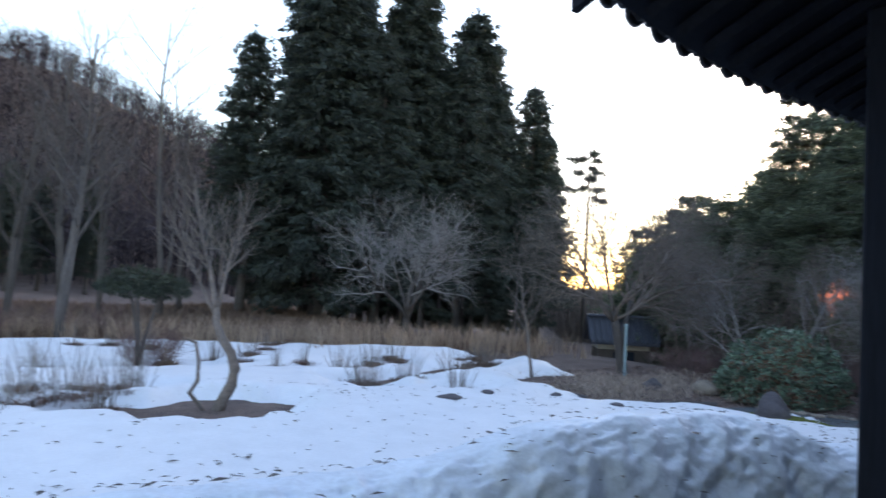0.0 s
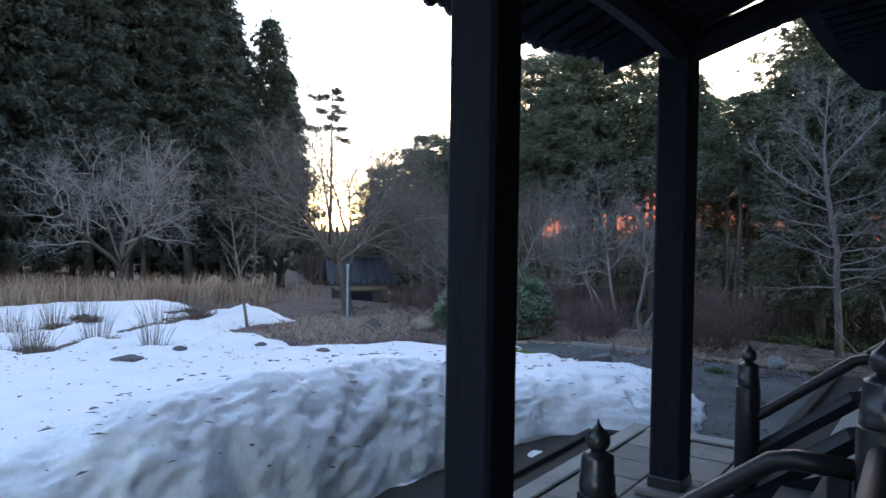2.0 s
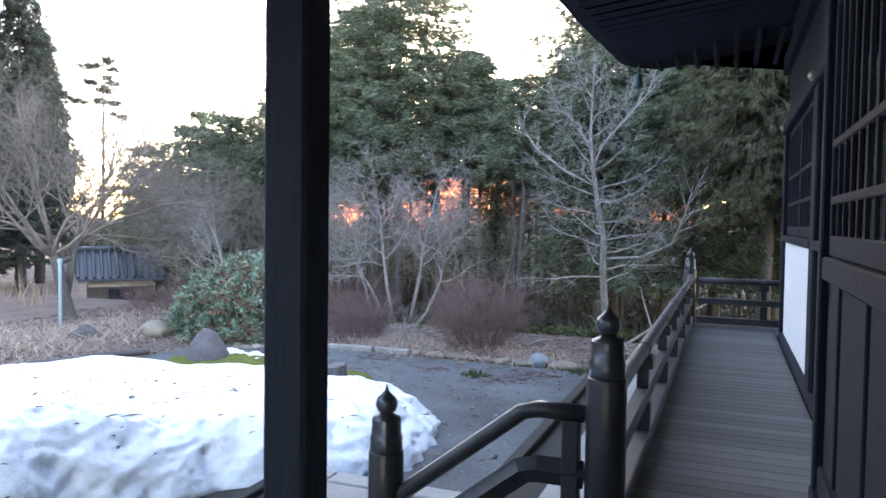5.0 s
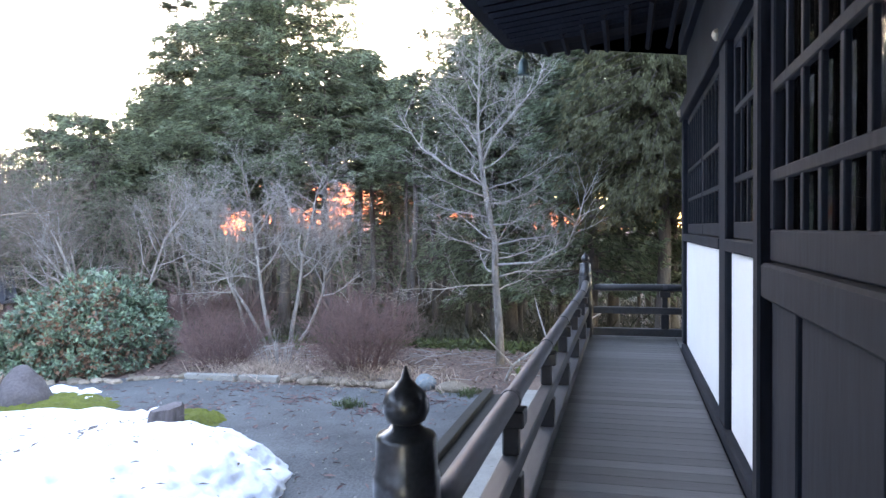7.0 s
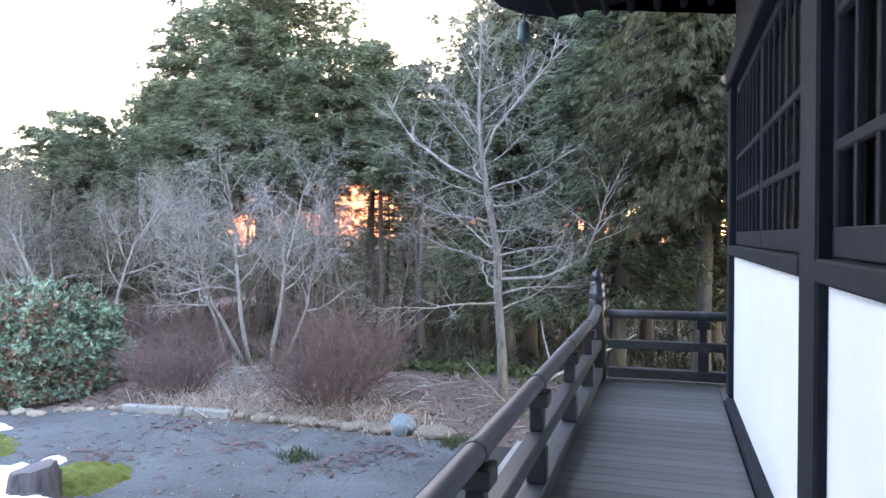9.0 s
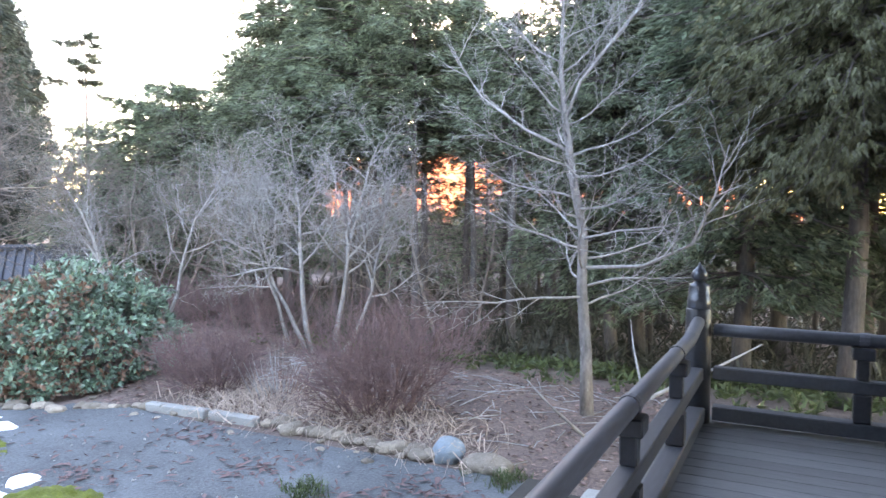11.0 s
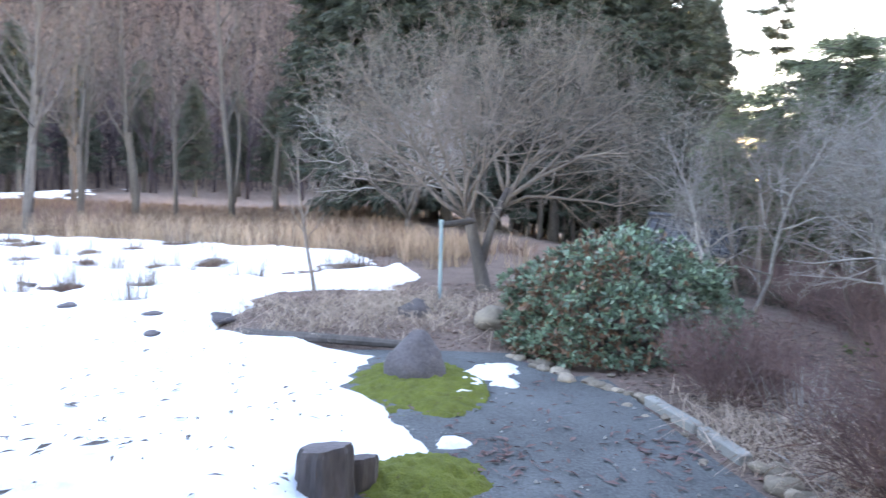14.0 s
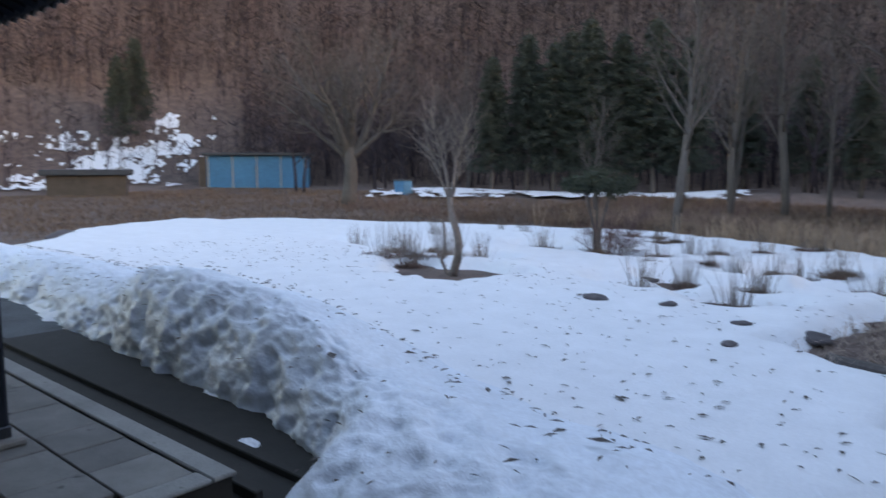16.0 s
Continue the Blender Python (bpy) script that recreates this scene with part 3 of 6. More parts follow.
def main_roof():
    xs = np.linspace(-5.4, 17.5, 70)
    verts, faces = [], []
    rows = [(-9.0, 5.5, 0), (-3.8, 7.2, 0), (1.55, 0.42, 1), (1.72, 0.3, 1), (1.76, 0.12, 1), (1.7, 0.0, 1), (1.2, 0.05, 1), (-0.9, 0.32, 1), (-9.0, 0.5, 1)]
    for x in xs:
        # the corner is rounded in plan
        cut = 0.55 * max(0.0, (x - 16.6) / 0.9) ** 2.2
        for y, z, rel in rows:
            base = float(eave_z(x)) if rel else (0.0 if x < 16 else -(x - 16) * 1.6)
            verts.append((x, y - (cut if y > 1 else 0), z + base))
    m = len(rows)
    for i in range(len(xs) - 1):
        for k in range(m):
            j = (k + 1) % m
            faces.append((i * m + k, i * m + j, (i + 1) * m + j, (i + 1) * m + k))
    faces.append(tuple(range(m)))
    faces.append(tuple((len(xs) - 1) * m + k for k in range(m))[::-1])
    return verts, faces


roof = thing("hall_roof", "heavy black temple roof with deep upswept eaves", "roof", (0, 0, 0), "", "structure")
part("roof_body", main_roof(), BLACK_WOOD, roof, smooth=False)
for k, x in enumerate(np.arange(-5.0, 16.5, 0.33)):
    z = float(eave_z(x))
    V, F = [], []
    tube([(x, 1.5, z - 0.035), (x, -0.72, z + 0.22)], [0.045, 0.045], 4, V, F)
    part("rafter", (V, F), BLACK_WOOD, roof)
for k, y in enumerate(np.arange(-4.0, 1.3, 0.3)):
    V, F = [], []
    z = float(eave_z(17.4))
    tube([(17.42, y, z - 0.02), (15.3, y, z + 0.05)], [0.045, 0.045], 4, V, F)
    part("rafter", (V, F), BLACK_WOOD, roof)

# wind bell under the corner of the eaves
bell = thing("wind_bell", "small green bronze wind bell under the eaves corner", "bell", (17.1, 1.45, 4.0))
v, f = lathe([(0.085, -0.12), (0.092, -0.11), (0.078, -0.05), (0.07, 0.06), (0.058, 0.1), (0.03, 0.125), (0.012, 0.13), (0.012, 0.3)], 18)
part("body", (v, f), BRONZE, bell, smooth=True)
v, f = lathe([(0.006, -0.26), (0.006, -0.1)], 6)
part("clapper_wire", (v, f), METAL_BLACK, bell)
part("clapper", box((-0.035, -0.003, -0.32), (0.035, 0.003, -0.25)), BRONZE, bell)

# porch over the steps: two big posts, tie beam and a tiled roof
PORCH_X = (4.80, 7.88)
for x in PORCH_X:
    p = thing("porch_post", "massive square black timber post on a stone base", "post", (x, 2.24, -0.7), "porch posts")
    bm = box((-0.14, -0.14, 0.1), (0.14, 0.14, 4.1), 0.025)
    part("shaft", bm, BLACK_WOOD, p)
    part("metal_shoe", box((-0.15, -0.15, 0.05), (0.15, 0.15, 0.17), 0.012), METAL_BLACK, p, "dark metal shoe")
    part("stone_base", box((-0.24, -0.24, 0.0), (0.24, 0.24, 0.07), 0.02), GRANITE, p, "pale square stone base")


def porch_z(x, y):
    """Underside of the porch roof."""
    lift = 0.28 * abs((x - 6.08) / 2.93) ** 3
    return 3.17 + (3.3 - y) * 0.47 - 0.05 * math.sin((3.3 - y) * 1.4) + lift * (0.4 + 0.6 * (y - 1.2) / 2.1)


porch = thing("porch_roof", "black tiled porch roof with rounded eave tiles", "roof", (0, 0, 0), "", "structure")
xs, ys = np.linspace(3.15, 9.0, 40), np.linspace(1.0, 3.3, 14)
verts, faces = [], []
for x in xs:
    for y in ys:
        verts.append((x, y, porch_z(x, y)))
    for y in ys[::-1]:
        verts.append((x, y, porch_z(x, y) + 0.14))
m = 2 * len(ys)
for i in range(len(xs) - 1):
    for k in range(m):
        faces.append((i * m + k, i * m + (k + 1) % m, (i + 1) * m + (k + 1) % m, (i + 1) * m + k))
faces.append(tuple(range(m))), faces.append(tuple((len(xs) - 1) * m + k for k in range(m))[::-1])
part("deck_boards", (verts, faces), BLACK_WOOD, porch)
for k, x in enumerate(np.arange(3.2, 9.0, 0.27)):
    V, F = [], []
    pts = [(x, y, porch_z(x, y) + 0.16) for y in np.linspace(3.42, 1.0, 9)]
    tube(pts, [0.075] * 9, 8, V, F)
    part("cover_tile_row", (V, F), TILE, porch)
    v, f = lathe([(0.085, -0.015), (0.09, 0.0), (0.09, 0.02), (0.07, 0.03)], 12)
    part("eave_disc", ([(x + a, 3.43 + c, porch_z(x, 3.42) + 0.15 + b) for a, b, c in v], f), TILE, porch)
    V, F = [], []
    xm = x + 0.135
    n = 7
    # pan tile with a hanging lip between the rows
    for i in range(n + 1):
        w = -0.07 + 0.14 * i / n
        drop = 0.07 * math.cos(w / 0.07 * math.pi / 2)
        V += [(xm + w, 3.44, porch_z(x, 3.42) + 0.16 - drop), (xm + w, 3.44, porch_z(x, 3.42) + 0.2), (xm + w, 3.415, porch_z(x, 3.42) + 0.16 - drop), (xm + w, 3.415, porch_z(x, 3.42) + 0.2)]
    for i in range(n):
        a, b = 4 * i, 4 * i + 4
        F += [(a, b, b + 1, a + 1), (a + 2, a + 3, b + 3, b + 2), (a, a + 2, b + 2, b), (a + 1, b + 1, b + 3, a + 3)]
    part("lip_tile", (V, F), TILE, porch)
for x in np.arange(3.3, 8.95, 0.3):
    V, F = [], []
    tube([(x, 3.2, porch_z(x, 3.2) - 0.05), (x, 2.2, porch_z(x, 2.2) - 0.05), (x, 1.1, porch_z(x, 1.1) - 0.05)], [0.05] * 3, 4, V, F)
    part("rafter", (V, F), BLACK_WOOD, porch)
for side, x in ((-1, 3.14), (1, 9.01)):
    V, F = [], []
    for y in np.linspace(1.0, 3.4, 12):
        z = porch_z(x, y)
        V += [(x - 0.03, y, z - 0.16), (x + 0.03, y, z - 0.16), (x + 0.03, y, z + 0.2), (x - 0.03, y, z + 0.2)]
    for i in range(11):
        for k in range(4):
            F.append((4 * i + k, 4 * i + (k + 1) % 4, 4 * i + 4 + (k + 1) % 4, 4 * i + 4 + k))
    F += [(3, 2, 1, 0), (44, 45, 46, 47)]
    part("barge_board", (V, F), BLACK_WOOD, porch)
    v, f = lathe([(0.11, -0.03), (0.12, 0.0), (0.12, 0.04), (0.06, 0.07)], 14)
    part("corner_ornament", ([(x + a, 3.45 + c, porch_z(x, 3.4) + 0.1 + b) for a, b, c in v], f), TILE, porch)
beam = thing("porch_beam", "curved black tie beam between the porch posts", "beam", (0, 0, 0))
V, F = [], []
pts = [(x, 2.24, 3.14 + 0.1 * math.sin((x - 4.66) / 3.36 * math.pi)) for x in np.linspace(4.66, 8.02, 15)]
tube(pts, [0.15] * 15, 8, V, F)
part("beam_body", (V, F), BLACK_WOOD, beam)
for x in PORCH_X:
    V, F = [], []
    pts = [(x, 2.2 - 2.9 * u, 3.1 + 0.55 * u + 0.14 * math.sin(u * math.pi)) for u in np.linspace(0, 1, 9)]
    tube(pts, [0.12] * 9, 6, V, F)
    tagged(part("porch_link_beam", (V, F), BLACK_WOOD), "curved black beam tying a porch post to the hall", "beam", "link beams")

# newel posts with onion finials


def newel(x, y, z):
    p = thing("newel_post", "black turned newel post with an onion finial", "newel post", (x, y, z), "newel posts")
    v, f = lathe([(0.093, -0.22), (0.093, 0.5), (0.092, 0.835), (0.086, 0.845)], 32)
    part("post_body", (v, f), BLACK_RAIL, p, smooth=True)
    v, f = lathe([(0.082, 0.845), (0.084, 0.85), (0.083, 0.92), (0.078, 0.926), (0.076, 1.005), (0.072, 1.018), (0.045, 1.03), (0.034, 1.045)], 28)
    part("collar", (v, f), METAL_BLACK, p, "dark bronze banded collar", True)
    v, f = lathe([(0.034, 1.045), (0.048, 1.053), (0.057, 1.075), (0.057, 1.095), (0.048, 1.12), (0.028, 1.138), (0.012, 1.155), (0.003, 1.185)], 28)
    part("finial", (v, f), METAL_BLACK, p, "pointed onion-shaped bronze finial", True)
    return p


first = newel(4.82, RAIL_Y, 0.0)
for m in (pose(7.72, RAIL_Y - 0.02, 0), pose(RAIL_END_X, RAIL_Y + 0.01, 0), pose(4.82, 1.6, -0.5), pose(7.72, 1.58, -0.49)):
    copy_thing(first, m)


def balustrade(a, b, joints, rise=0.06, top=RAIL_TOP):
    """Veranda railing from a to b: round worn top rail, two square rails, blocks and struts."""
    r = thing("balustrade", "low black temple railing with a worn round top rail", "railing", (0, 0, 0), "veranda railings")
    ax, ay, bx, by = *a, *b
    L = math.hypot(bx - ax, by - ay)
    d = Vector(((bx - ax) / L, (by - ay) / L, 0))
    s = Vector((-d.y, d.x, 0))
    V, F = [], []
    n = max(2, int(L / 0.4))
    pts = [(ax + d.x * L * i / n, ay + d.y * L * i / n, 0.69 + (rise if i in (0, n) else 0)) for i in range(n + 1)]
    tube(pts, [0.046] * (n + 1), 12, V, F)
    part("top_rail", (V, F), top, r, "round worn top rail", True)

    def bar(name, z0, z1, half, mat):
        bm = bmesh.new()
        box((0, -half, z0), (L, half, z1), 0.008, bm)
        bmesh.ops.transform(bm, matrix=Matrix(((d.x, s.x, 0, ax), (d.y, s.y, 0, ay), (0, 0, 1, 0), (0, 0, 0, 1))), verts=bm.verts)
        part(name, bm, mat, r)
    # These rails are lightened for wear and for sky reflection on their tops.
    bar("middle_rail", 0.33, 0.42, 0.045, WORN_SHEEN_RAIL)
    bar("bottom_rail", 0.03, 0.13, 0.06, WORN_SHEEN_RAIL)
    for u in joints:
        p = Vector((ax, ay, 0)) + d * u
        for name, half, z0, z1 in (("strut", 0.055, 0.131, 0.329), ("neck", 0.04, 0.421, 0.56), ("block", 0.07, 0.561, 0.645)):
            part(name, box((p.x - half, p.y - half, z0), (p.x + half, p.y + half, z1), 0.008), BLACK_RAIL, r)
        v, f = lathe([(0.052, -0.03), (0.054, 0.0), (0.052, 0.03)], 12)
        pts2 = [tuple(p + s * x_ + Vector((0, 0, 0.69 + y_)) + d * z_) for x_, y_, z_ in v]
        part("joint_band", (pts2, f), RAIL_TOP, r)


balustrade((7.82, RAIL_Y), (RAIL_END_X - 0.1, RAIL_Y), [1.66, 3.26, 4.61, 6.01, 7.31])
balustrade((-4.8, RAIL_Y), (4.72, RAIL_Y), [1.2, 2.7, 4.2, 5.7, 7.2, 8.6])
balustrade((RAIL_END_X, RAIL_Y - 0.1), (RAIL_END_X, -7.0), [0.95, 2.4, 3.9, 5.4], 0.0, WORN_SHEEN_RAIL)


def stair_rail(x):
    r = thing("stair_railing", "black stair railing bending down beside the steps", "railing", (0, 0, 0), "stair railings")

    def run(name, z, rad, sides, mat, stretch=1.0):
        V, F = [], []
        pts = [(x, RAIL_Y + 0.08, z), (x, RAIL_Y + 0.3, z), (x, RAIL_Y + 0.38, z - 0.02), (x, 1.5, z - 0.53), (x, 1.58, z - 0.55)]
        tube(pts, [rad] * 5, sides, V, F)
        if stretch != 1:
            zs = [p[2] for p in pts]
            V = [(x + (a - x) * 0.75, b, zs[i // sides] + (c - zs[i // sides]) * stretch) for i, (a, b, c) in enumerate(V)]
        part(name, (V, F), mat, r, "", sides > 6)
    run("top_rail", 0.66, 0.042, 12, BLACK_RAIL)
    run("middle_rail", 0.37, 0.06, 4, BLACK_RAIL, 1.1)
    run("bottom_rail", 0.08, 0.08, 4, BLACK_RAIL, 1.2)
    part("strut", box((x - 0.04, RAIL_Y + 0.1, 0.1), (x + 0.04, RAIL_Y + 0.18, 0.63), 0.006), BLACK_RAIL, r)


for x in (4.82, 7.72):
    stair_rail(x)

# wooden steps
steps = thing("wooden_steps", "broad dark wooden steps up to the veranda", "steps", (0, 0, 0))
for k in range(3):
    z, y = -0.175 * (k + 1), DECK_Y + 0.01 + 0.3 * k
    part("tread", box((4.93, y, z - 0.07), (7.62, y + 0.36, z), 0.012), PLANK, steps)
    part("riser", box((4.95, y + 0.27, z - 0.17), (7.6, y + 0.3, z - 0.071)), BLACK_WOOD, steps)
for x in (4.86, 7.63):
    bm = bmesh.new()
    vs = [bm.verts.new(p) for p in ((x, DECK_Y + 0.005, -0.05), (x, DECK_Y + 0.005, -0.55), (x, 1.3, -0.7), (x, 1.72, -0.7), (x, 1.72, -0.56))]
    fc = bm.faces.new(vs)
    ext = bmesh.ops.extrude_face_region(bm, geom=[fc])
    bmesh.ops.translate(bm, verts=[g for g in ext["geom"] if isinstance(g, bmesh.types.BMVert)], vec=(0.06, 0, 0))
    part("stringer", bm, BLACK_WOOD, steps)

# flagstone platform before the steps and the gutter round it
structure("pavement_platform", box((2.6, 0.9, YARD - 0.1), (9.86, 3.3, -0.735)), DARK_GAP, "raised platform of dark granite flagstones", "pavement")
structure("trim_platform_kerb", box((2.6, 3.12, -0.73), (9.9, 3.32, -0.69), 0.012), CONCRETE, "pale granite kerb along the platform edge", "kerb")
structure("trim_platform_side", box((9.68, 0.9, -0.73), (9.9, 3.115, -0.692), 0.012), CONCRETE, "pale granite kerb at the platform end", "kerb")
structure("gutter_bed", box((2.6, 3.3, YARD - 0.1), (10.1, 4.9, YARD + 0.075)), DARK_GAP, "dark wet earth beside the platform gutter", "gutter")
structure("trim_gutter_inner", box((2.6, 3.42, YARD - 0.3), (9.98, 3.5, YARD + 0.17), 0.01), DARK_GAP, "near-black gutter wall", "kerb")
structure("trim_gutter_outer", box((2.6, 3.86, YARD - 0.3), (10.22, 3.98, YARD + 0.14), 0.01), DARK_GAP, "near-black outer gutter lip", "kerb")
structure("trim_gutter_end", box((10.1, 1.6, YARD - 0.3), (10.22, 3.855, YARD + 0.14), 0.01), DARK_GAP, "dark gutter end wall", "kerb")
# ---- trees ----


def grow(rng, start, way, length, radius, level, top, V, F, tips, bend=0.25, lift=0.15, kids=(6, 7, 6), spread=(45, 70), shrink=(0.45, 0.7), seg=(7, 5, 4, 3), sides=(8, 6, 4, 3), first=0.3):
    """One branch with its side branches, added to V and F."""
    n = seg[min(level, len(seg) - 1)]
    p, d = Vector(start), Vector(way).normalized()
    pts, rad, ways = [p.copy()], [radius], [d.copy()]
    for k in range(n):
        d = (d + Vector((rng.gauss(0, bend), rng.gauss(0, bend), rng.gauss(0, bend) + lift)) * (0.5 if level == 0 else 0.8)).normalized()
        p = p + d * (length / n)
        pts.append(p.copy())
        rad.append(radius * (1 - 0.82 * (k + 1) / n))
        ways.append(d.copy())
    tube(pts, rad, sides[min(level, len(sides) - 1)], V, F)
    tips.append((pts[-1], ways[-1], level))
    if level >= top:
        return
    count = kids[min(level, len(kids) - 1)]
    turn = rng.random() * 6.28
    for k in range(count):
        u = first + (0.98 - first) * (k + rng.random() * 0.7) / count
        i = min(n - 1, int(u * n))
        q = pts[i].lerp(pts[i + 1], u * n - i)
        w = ways[min(n, i + 1)]
        side = w.orthogonal().normalized()
        turn += 2.4 + rng.gauss(0, 0.3)
        side.rotate(Matrix.Rotation(turn, 3, w))
        a = radians(rng.uniform(*spread))
        nd = w * math.cos(a) + side * math.sin(a)
        grow(rng, q, nd, length * rng.uniform(*shrink) * (1.15 - 0.5 * u), max(0.004, rad[i] * 0.55), level + 1, top, V, F, tips, bend, lift, kids, spread, shrink, seg, sides, 0.22)


def bare_tree(name, label, at, mat, trunks, top, seed, group="", stem=None, **opts):
    """A leafless tree: trunk and boughs, and the fine twigs, as two parts. trunks: (offset, way, length, radius)."""
    rng = random.Random(seed)
    t = thing(name, label, "tree", at, group)
    for off, way, length, radius in trunks:
        V, F, tips = [], [], []
        grow(rng, off, way, length, radius, 0, top, V, F, tips, **opts)
        sg, sd = opts.get("seg", (7,))[0], opts.get("sides", (8,))[0]
        nv, nf = (sg + 1) * sd, sg * sd + 2
        part("trunk", (V[:nv], F[:nf]), stem or mat, t, smooth=True)
        if len(V) > nv:
            part("branchwork", (V[nv:], [tuple(q - nv for q in f) for f in F[nf:]]), mat, t, smooth=True)
    return t, tips


def sprays(rng, centres, ways, size, per, droop, flat=0.5, width=0.16, fan=0.75):
    """Needle sprays: per thin blades fanned round each centre. Returns verts, faces."""
    n = len(centres)
    c = np.repeat(np.asarray(centres, float), per, 0)
    w = np.repeat(np.asarray(ways, float), per, 0)
    d = w * 0.9 + rng.normal(0, fan, (n * per, 3)) * np.array([1, 1, flat])
    d[:, 2] -= droop
    d /= np.linalg.norm(d, axis=1)[:, None]
    L = size * rng.uniform(0.6, 1.3, n * per)
    s = np.cross(d, rng.normal(0, 1, (n * per, 3)))
    s /= np.linalg.norm(s, axis=1)[:, None] + 1e-9
    wd = (L * width)[:, None]
    c = c + rng.normal(0, size * 0.25, (n * per, 3))
    v = np.stack([c - s * wd, c + s * wd, c + d * L[:, None]], 1).reshape(-1, 3)
    i = np.arange(n * per) * 3
    return v, [tuple(q) for q in np.stack([i, i + 1, i + 2], 1).tolist()]


def conifer(name, label, height, radius, bare, mat, seed, whorls=26, arms=6, per=5, size=0.45, droop=0.35, tilt=-0.1, shape=0.8, dense=1.0, trunk_r=0.16, width=0.16, fan=0.75):
    """A conifer at the origin: tapered trunk with stubs, and a crown of needle sprays on whorled boughs."""
    rng = np.random.default_rng(seed)
    t = thing(name, label, "tree", (0, 0, -60))
    V, F = [], []
    pts = [(0.05 * math.sin(k), 0.05 * math.cos(k * 1.7), height * k / 8 - 0.3 * (k == 0)) for k in range(9)]
    tube(pts, [trunk_r * (1.25 if k == 0 else 1) * (1 - 0.93 * k / 8) for k in range(9)], 8, V, F)
    centres, ways = [], []
    for k in range(whorls):
        u = (k + rng.random() * 0.6) / whorls
        z = bare + (height * 0.985 - bare) * u
        reach = radius * (1 - u) ** shape * (0.72 + 0.28 * min(1, u * 6 + 0.4))
        for a in range(arms):
            if u < 0.3 and rng.random() < 0.55 - 1.4 * u:
                continue
            ang = 6.283 * (a / arms) + k * 1.1 + rng.normal(0, 0.3)
            R = reach * rng.uniform(0.6, 1.12) + 0.15
            d = np.array([math.cos(ang), math.sin(ang), 0])
            end = np.array([0, 0, z]) + d * R + np.array([0, 0, R * (tilt + rng.normal(0, 0.07))])
            tube([(0, 0, z), tuple((np.array([0, 0, z]) + end) / 2 + [0, 0, 0.06 * R]), tuple(end)], [0.03, 0.02, 0.006], 3, V, F)
            m = max(2, int(R / size * 2.6 * dense))
            us = rng.uniform(0.12, 1.0, m) ** 0.75
            base = np.array([0, 0, z]) + us[:, None] * (end - np.array([0, 0, z]))
            base += rng.normal(0, 0.12 + 0.12 * R / 3, (m, 3)) * np.array([1, 1, 0.55])
            centres += list(base)
            ways += [d] * m
    centres += [np.array([0, 0, height * q]) for q in np.linspace(0.9, 1.0, 6)]
    ways += [np.array([0, 0, 1.0])] * 6
    part("trunk", (V, F), BARK, t, smooth=True)
    part("crown", sprays(rng, centres, ways, size, per, droop, 0.45, width, fan), mat, t)
    return t


def plant(tree, places):
    """Puts the tree at the first place and copies at the others: x, y, scale, turn."""
    for k, (x, y, s, a) in enumerate(places):
        z = float(ground_height(x, y)) - 0.05
        if k == 0:
            tree.matrix_basis = pose(x, y, z, 0, 0, a) @ Matrix.Diagonal((s, s, s, 1))
        else:
            c = copy_thing(tree, pose(x, y, z, 0, 0, a))
            c.scale = (s, s, s)


# tall dark cedars behind the reeds
cedar_a = conifer("cedar_tree", "tall dark columnar cedar with drooping foliage", 17.0, 3.0, 1.2, CEDAR, 11, 50, 9, 11, 0.27, 0.75, -0.25, 0.42, 1.15, 0.28)
tagged(cedar_a, group="cedar grove")
plant(cedar_a, [(16.7, 35.2, 1.28, 0), (22.1, 35.2, 1.22, 80), (26.5, 35.0, 1.2, 200), (19.3, 38.0, 1.25, 40), (24.6, 39.2, 1.26, 150), (28.9, 38.0, 1.13, 20), (18.6, 41.0, 1.13, 250)])
cedar_b = conifer("cedar_tree", "dark pointed cedar with ragged gaps in its crown", 15.0, 2.7, 2.6, CEDAR, 12, 40, 9, 11, 0.25, 0.7, -0.2, 0.6, 0.85, 0.24, 0.13, 0.6)
tagged(cedar_b, group="cedar grove")
plant(cedar_b, [(19.3, 33.5, 1.08, 30), (24.6, 33.3, 1.12, 120), (30.9, 34.3, 1.13, 10), (13.6, 38.0, 1.06, 60), (33.0, 35.6, 0.98, 300), (22.1, 42.6, 1.35, 210), (20.0, 31.4, 0.5, 90), (28.6, 31.4, 0.56, 290),
                (15.6, 42.0, 0.6, 180), (26.0, 32.2, 0.65, 170), (28.6, 34.8, 1.06, 240), (32.0, 38.5, 0.95, 100), (34.6, 37.4, 0.92, 45)])
# small cedars in the distance across the field
plant(copy_thing(cedar_b, pose(0, 0, 0)), [(-20.0, 46, 0.72, 0), (-18.0, 48, 0.85, 50), (-15.8, 48.5, 0.8, 90), (-13.6, 50, 0.92, 140), (-11.4, 51, 0.84, 190), (-9.2, 52, 0.9, 230), (-7.0, 53, 0.8, 20), (-16.5, 52, 0.9, 75), (4.0, 56, 0.6, 75),
                                           (-61, 35.5, 0.66, 30), (-63, 38.5, 0.72, 110), (6.5, 62, 0.6, 10), (9.5, 60, 0.6, 170), (-10.5, 60, 0.7, 10), (-5.5, 61, 0.7, 30), (-0.8, 61, 0.72, 60)])

# cypress wood on the sunset side
cyp_a = conifer("cypress_tree", "tall green cypress with layered boughs and a bare lower trunk", 14.2, 3.9, 5.0, CYPRESS, 21, 24, 10, 11, 0.2, 0.3, -0.05, 0.42, 0.95, 0.2, 0.12, 0.55)
tagged(cyp_a, group="cypress wood")
